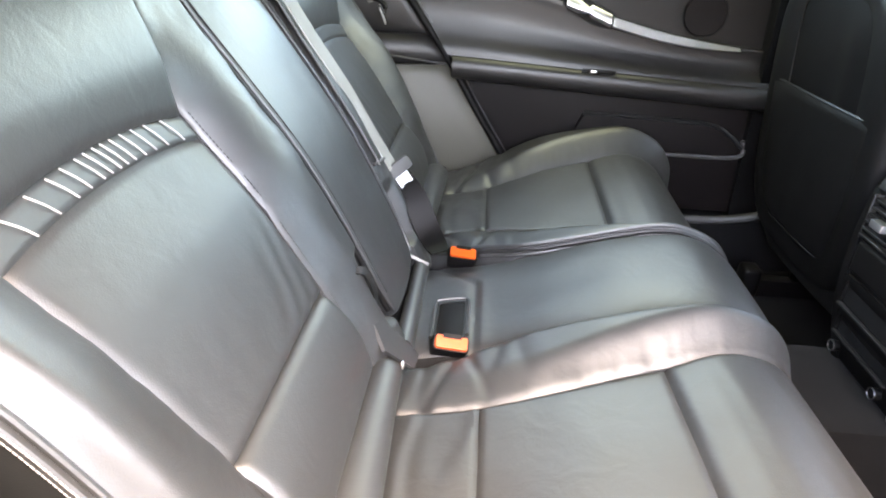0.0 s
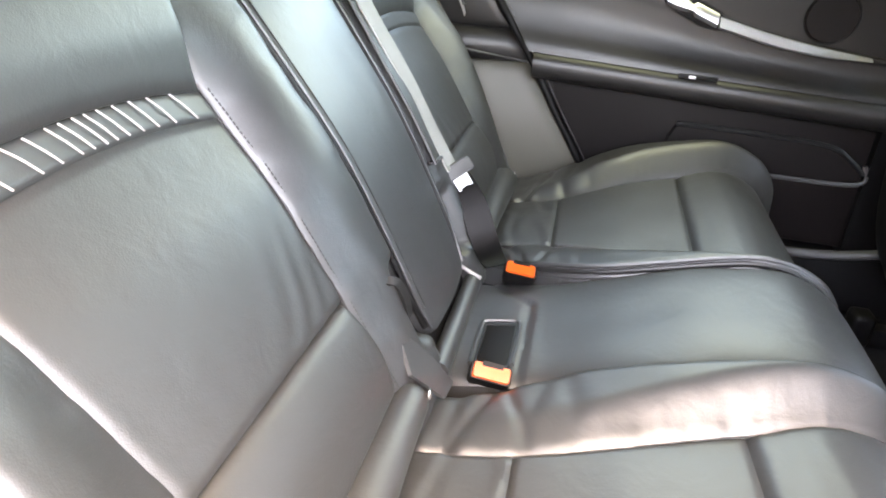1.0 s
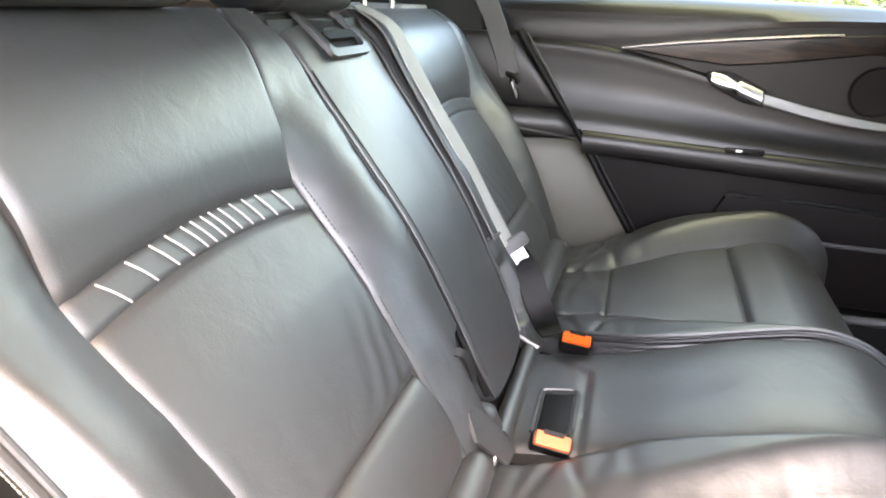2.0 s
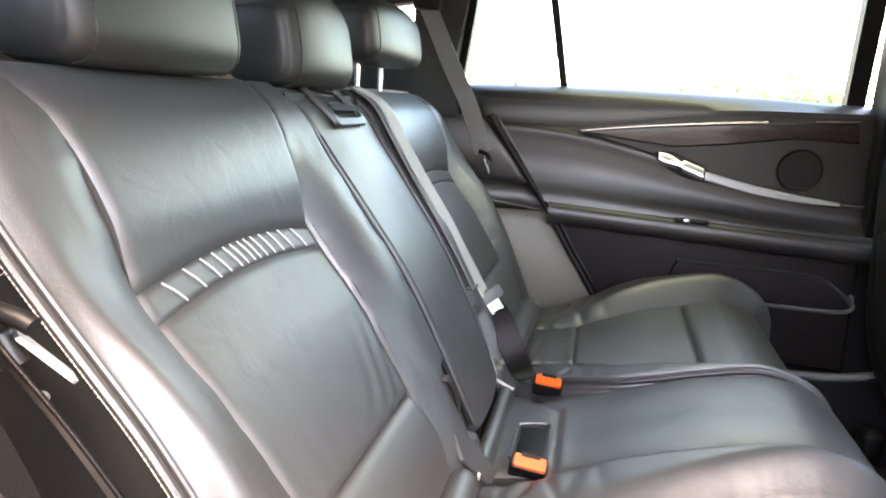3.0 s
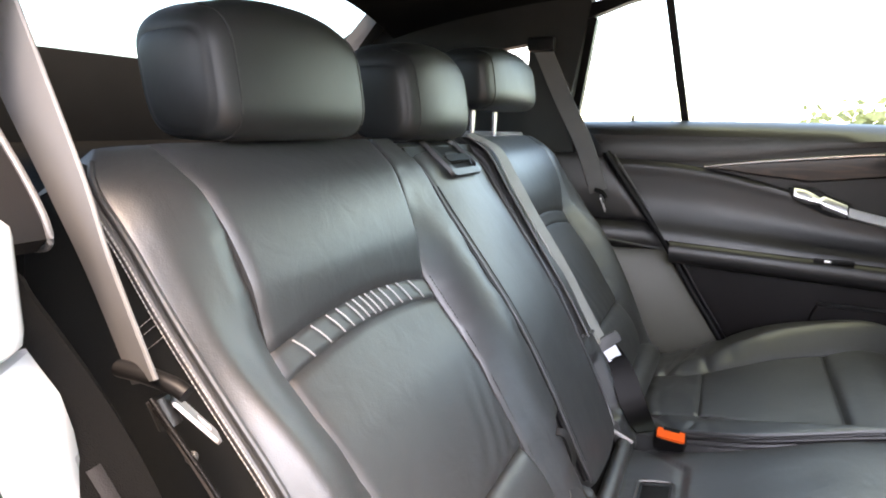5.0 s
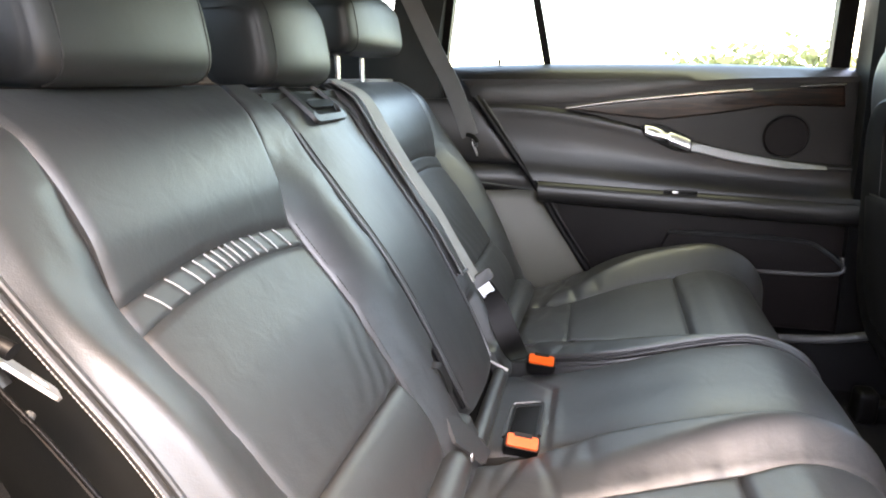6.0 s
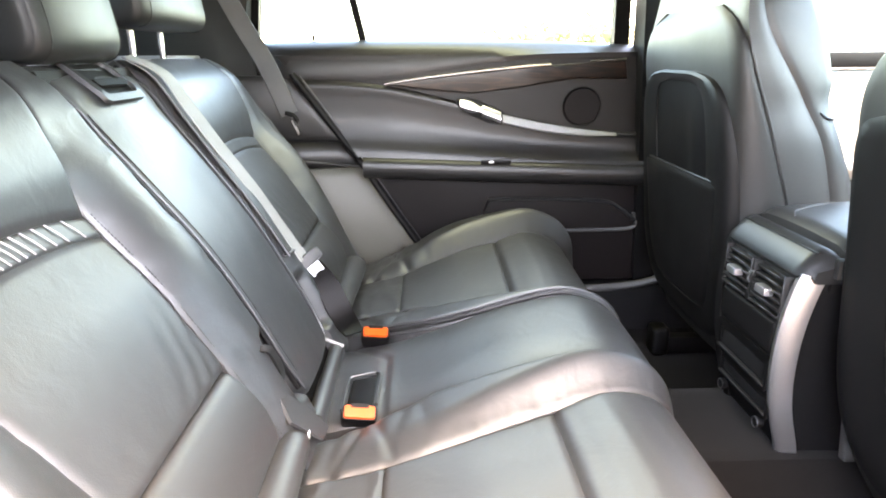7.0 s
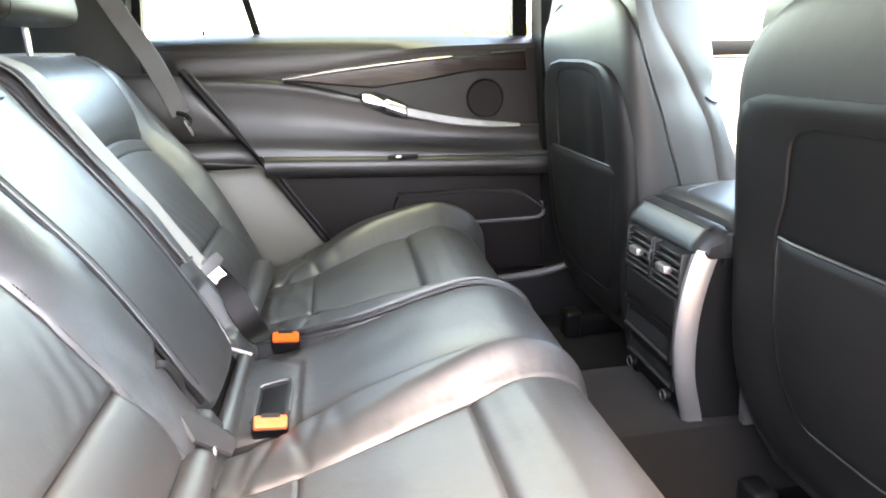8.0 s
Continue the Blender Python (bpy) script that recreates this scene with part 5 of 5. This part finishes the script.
    hem = [Vector(pock(k / 12, 1.0)) + Vector((-0.001, 0, 0)) for k in range(13)]
    part("pocket_hem", tube(hem, 0.0026, 6, 2), PLASTIC_MID, pocket_part)
    edge_line = [Vector(pock(0.0, 1 - k / 8)) for k in range(9)] + [Vector(pock(k / 6, 0.0)) for k in range(1, 6)] + [Vector(pock(1.0, k / 8)) for k in range(9)]
    part("pocket_piping", tube([q + Vector((-0.001, 0, 0)) for q in edge_line], 0.0022, 6, 2), PLASTIC_MID, pocket_part)
    # shoulder seam across the bolsters
    for e in (-1, 1):
        zq = 0.772
        pts = [(along(zf, front, zq) + dx + 0.001, cy + e * (along(zf, wf, zq) - 0.06), zq + dz), (along(zf, front, zq) + dx - 0.008, cy + e * (along(zf, wf, zq) - 0.016), zq + dz), (along(zf, front, zq) + dx - 0.032, cy + e * (along(zf, wf, zq) + 0.001), zq + 0.004 + dz), (along(zf, crease, zq) + dx + 0.01, cy + e * along(zf, wf, zq), zq + 0.012 + dz)]
        part("shoulder_seam", tube(pts, 0.0022, 6, 4), RUBBER, f)
    # seat cushion and runner
    bm = sheet(lambda a, b: (0.92 + dx + 0.52 * a, cy - 0.25 + 0.50 * b, 0.40 + 0.05 * a + 0.03 * abs(2 * b - 1) ** 3 + 3 * tuck(a, b, 0.5, 0.5, 0.012, 0.04)), 24, 24, (0, 0, -0.14))
    part("cushion", bm, LEATHER_F, f)
    for e in (-1, 1):
        part("runner", box(0.80 + dx, 1.40 + dx, cy + e * 0.19 - 0.018, cy + e * 0.19 + 0.018, 0.115, 0.16, 0.004), PLASTIC_DARK, f)
        part("runner_cap", box(0.775 + dx, 0.82 + dx, cy + e * 0.19 - 0.026, cy + e * 0.19 + 0.026, 0.112, 0.19, 0.012, 3), PLASTIC_DARK, f)
        part("mount", box(0.90 + dx, 1.10 + dx, cy + e * 0.19 - 0.012, cy + e * 0.19 + 0.012, 0.16, 0.30, 0.004), PLASTIC_DARK, f)
    # headrest above
    secs = []
    for i in range(15):
        z = 1.075 + dz + 0.125 * i / 14
        k = math.sin(math.pi * (0.12 + 0.76 * i / 14)) ** 0.4
        secs.append([(x + dx, cy + y, z) for x, y in rounded([(0.78 - 0.06 * k, -0.13 * k), (0.78 + 0.05 * k, -0.12 * k), (0.78 + 0.05 * k, 0.12 * k), (0.78 - 0.06 * k, 0.13 * k)], 0.03)])
    part("headrest", loft(secs), LEATHER_F, f)
    for e in (-1, 1):
        part("post", tube([(0.79 + dx, cy + e * 0.05, 1.05 + dz), (0.79 + dx, cy + e * 0.05, 1.11 + dz)], 0.006, 8, 2), STEEL, f)
    fix(f)


front_seat(1, 0.0, 0.0, "black leather front seat with a hard shell back and map pocket")
front_seat(-1, 0.035, -0.02, "black leather front seat with a broad hard shell back")

# ---- centre console ----
con = thing("centre_console", "black centre console end with air vents and silver side trims", "console", (0.85, 0, TUNNEL_Z))


def face_x(z):
    """The console's bowed rear face."""
    return along([0.27, 0.36, 0.46, 0.56, 0.61], [0.748, 0.722, 0.713, 0.722, 0.742], z)


def face_half(z):
    return along([0.27, 0.45, 0.61], [0.085, 0.094, 0.110], z)


def front_fn(a, b):
    z = 0.268 + 0.34 * b
    return (face_x(z), (2 * a - 1) * face_half(z) * 0.94, z)


part("rear_face", sheet(front_fn, 20, 40, (0.03, 0, 0)), PLASTIC_DARK, con)
for e in (-1, 1):
    secs = []
    for i in range(25):
        z = 0.266 + 0.312 * i / 24
        w = along([0.266, 0.42, 0.58], [0.024, 0.026, 0.028], z)
        x, y = face_x(z), e * face_half(z)
        secs.append([(x - 0.004, y - e * 0.008, z), (x - 0.007, y + e * 0.004, z), (x, y + e * 0.011, z), (x + w, y + e * 0.013, z), (x + w, y, z), (x + 0.01, y - e * 0.01, z)])
    part("side_trim", loft(secs), ALU if e < 0 else PLASTIC_DARK, con, "curved satin silver trim" if e < 0 else "")
    secs = []
    for i in range(25):
        z = 0.266 + 0.33 * i / 24
        x = face_x(z)
        y = e * face_half(z)
        secs.append([(x + 0.03, y - e * 0.02, z), (x + 0.03, y + e * 0.006, z), (0.90, y + e * 0.012, z), (1.4, y + e * 0.012, z), (1.4, y - e * 0.02, z)])
    part("side_panel", loft(secs), PLASTIC_DARK, con)
    bm = slab([(0.830, 0.268), (1.40, 0.268), (1.40, 0.52), (1.00, 0.53), (0.885, 0.485), (0.840, 0.42), (0.822, 0.34)], "y", e * 0.112, e * 0.128, 0.003)
    part("carpet_flank", bm, PLASTIC_GREY, con, "grey side lining")
# bent band across the top of the face, side rails, and the lid set in behind a dark gap
band = []
for k in range(25):
    y = -0.122 + 0.244 * k / 24
    drop = 0.016 * ease(0.100, 0.122, abs(y))
    band.append([(0.722 + drop, y, 0.566), (0.716 + drop, y, 0.574), (0.719 + drop, y, 0.584), (0.740 + drop, y, 0.606 - drop), (0.752 + drop, y, 0.613 - drop), (0.762 + drop, y, 0.612 - drop), (0.765 + drop, y, 0.600), (0.765 + drop, y, 0.566)])
part("top_rim", loft(band), RUBBER, con, "satin dark grey band across the top")
for e in (-1, 1):
    part("side_rail", slab([(0.758, 0.575), (1.40, 0.600), (1.40, 0.632), (0.80, 0.612), (0.758, 0.604)], "y", e * 0.131 if e < 0 else 0.1175, -0.1175 if e < 0 else 0.131, 0.004), PLASTIC_MID, con)
part("lid_bed", box(0.762, 1.40, -0.117, 0.117, 0.55, 0.594, 0.003), PLASTIC_DARK, con)


def lid_fn(a, b):
    x, y = 0.775 + 0.36 * a, -0.114 + 0.228 * b
    return (x, y, 0.630 + 0.020 * a - 0.004 * (2 * b - 1) ** 2 + 1.3 * tuck(a, b, 0.36, 0.228, 0.008, 0.018))


part("armrest_lid", sheet(lid_fn, 40, 28, (0, 0, -0.026)), LEATHER_LIT, con, "black leather armrest lid")
seam_pts = [Vector(lid_fn(0.02 + 0.30 * k / 8, 0.62 + 0.30 * (k / 8) ** 0.5)) + Vector((0, 0, 0.0006)) for k in range(9)]
part("lid_seam", tube(seam_pts, 0.0012, 6, 3), PLASTIC_GREY, con)
# vents
for e in (-1, 1):
    yc = e * 0.047
    vent = part("air_vent", box(0.722, 0.745, yc - 0.044, yc + 0.044, 0.492, 0.566, 0.004), RUBBER, con)
    for k in range(6):
        z = 0.498 + 0.0115 * k
        x = face_x(z) - 0.004
        bm = box(x - 0.005, x + 0.012, yc - 0.041, yc + 0.041, z, z + 0.0042, 0.001, 1)
        part("louvre", bm, PLASTIC_MID, vent)
    for q in (-0.0425, 0.0425):
        part("vent_cheek", box(0.708, 0.735, yc + q - 0.002, yc + q + 0.002, 0.492, 0.566, 0.001, 1), PLASTIC_MID, vent)
    z = 0.530
    part("vent_tab", box(face_x(z) - 0.020, face_x(z) - 0.004, yc - 0.015, yc + 0.015, z - 0.006, z + 0.007, 0.003), ALU, vent, "bright vent tab")
part("vent_wheel", tube([(0.716, -0.004, 0.535), (0.716, 0.004, 0.535)], 0.013, 14, 2), PLASTIC_MID, con, "ribbed vent wheel")
for k in range(8):
    a = 2.2 + 1.9 * k / 7
    part("wheel_rib", box(0.716 + 0.0132 * math.cos(a) - 0.0008, 0.716 + 0.0132 * math.cos(a) + 0.0008, -0.0042, 0.0042, 0.535 + 0.0132 * math.sin(a) - 0.0008, 0.535 + 0.0132 * math.sin(a) + 0.0008, 0.0003, 1), PLASTIC_GREY, con)
part("climate_panel", box(face_x(0.46) - 0.005, face_x(0.46) + 0.02, -0.084, 0.084, 0.437, 0.490, 0.006, 3), PLASTIC, con)
for z0, z1, zm0, zm1 in ((0.370, 0.430, 0.380, 0.421), (0.318, 0.364, 0.326, 0.357)):
    zc = (z0 + z1) / 2
    x = face_x(zc)
    tray = part("tray_frame", ring_plate(rounded([(-0.084, z0), (0.084, z0), (0.084, z1), (-0.084, z1)], 0.006), rounded([(-0.076, zm0), (0.076, zm0), (0.076, zm1), (-0.076, zm1)], 0.004), "x", x - 0.006, x + 0.012), PLASTIC_DARK, con)
    part("tray_mouth", box(x - 0.001, x + 0.008, -0.0755, 0.0755, zm0 + 0.0005, zm1 - 0.0005, 0.001, 1), HEADLINER, tray)
    part("tray_lip", box(x - 0.009, x - 0.002, -0.078, 0.078, zm0 - 0.003, zm0 + 0.001, 0.0015, 2), PLASTIC_MID, tray)
for y in (0.062, -0.062):
    sb = bmesh.new()
    bmesh.ops.create_cone(sb, cap_ends=True, segments=20, radius1=0.0105, radius2=0.009, depth=0.010, matrix=Matrix.Translation((0.723, y, 0.302)) @ Matrix.Rotation(radians(90), 4, "Y"))
    sk = part("socket", sb, PLASTIC_DARK, con)
    part("socket_ring", tube([(0.717, y + 0.009 * math.cos(q), 0.302 + 0.009 * math.sin(q)) for q in [2 * math.pi * k / 16 for k in range(17)]], 0.0011, 6, 1), DARK_METAL, sk, "satin socket ring")
fix(con)

# ---- outside: distant hedge and posts ----
rnd = random.Random(7)
bm = bmesh.new()
for i in range(1500):
    x, y, z = rnd.triangular(2.0, 10.5, 6.5), 24 + rnd.gauss(0, 0.5), GROUND_Z + abs(rnd.gauss(0.95, 0.45)) + 0.1
    r, a = rnd.uniform(0.10, 0.24), rnd.uniform(0, 6.28)
    t = rnd.uniform(-0.6, 0.6)
    u = Vector((math.cos(a), math.sin(a) * 0.6, t)) * r
    w = Vector((-math.sin(a) * t, 0.3, 1)).normalized() * r * 0.6
    c = Vector((x, y, z))
    bm.faces.new([bm.verts.new(q) for q in (c - u, c + w, c + u, c - w)])
tagged(part("hedge", bm, LEAF, smooth=False), "distant yellow-green flowering hedge in sunlight", "hedge", kind="stuff")
post = tagged(part("lamp_post", tube([(0, 0, 0), (0, 0, 2.5), (0, 0, 4.6)], 0.06, 8, 3), POLE), "distant pale metal post beyond the yard", "post", group="distant posts")
post.location = (-6, 26, GROUND_Z)
for x in (-2.0, 3.0, 9.0):
    copy_thing(post, pose(x, 26, GROUND_Z))
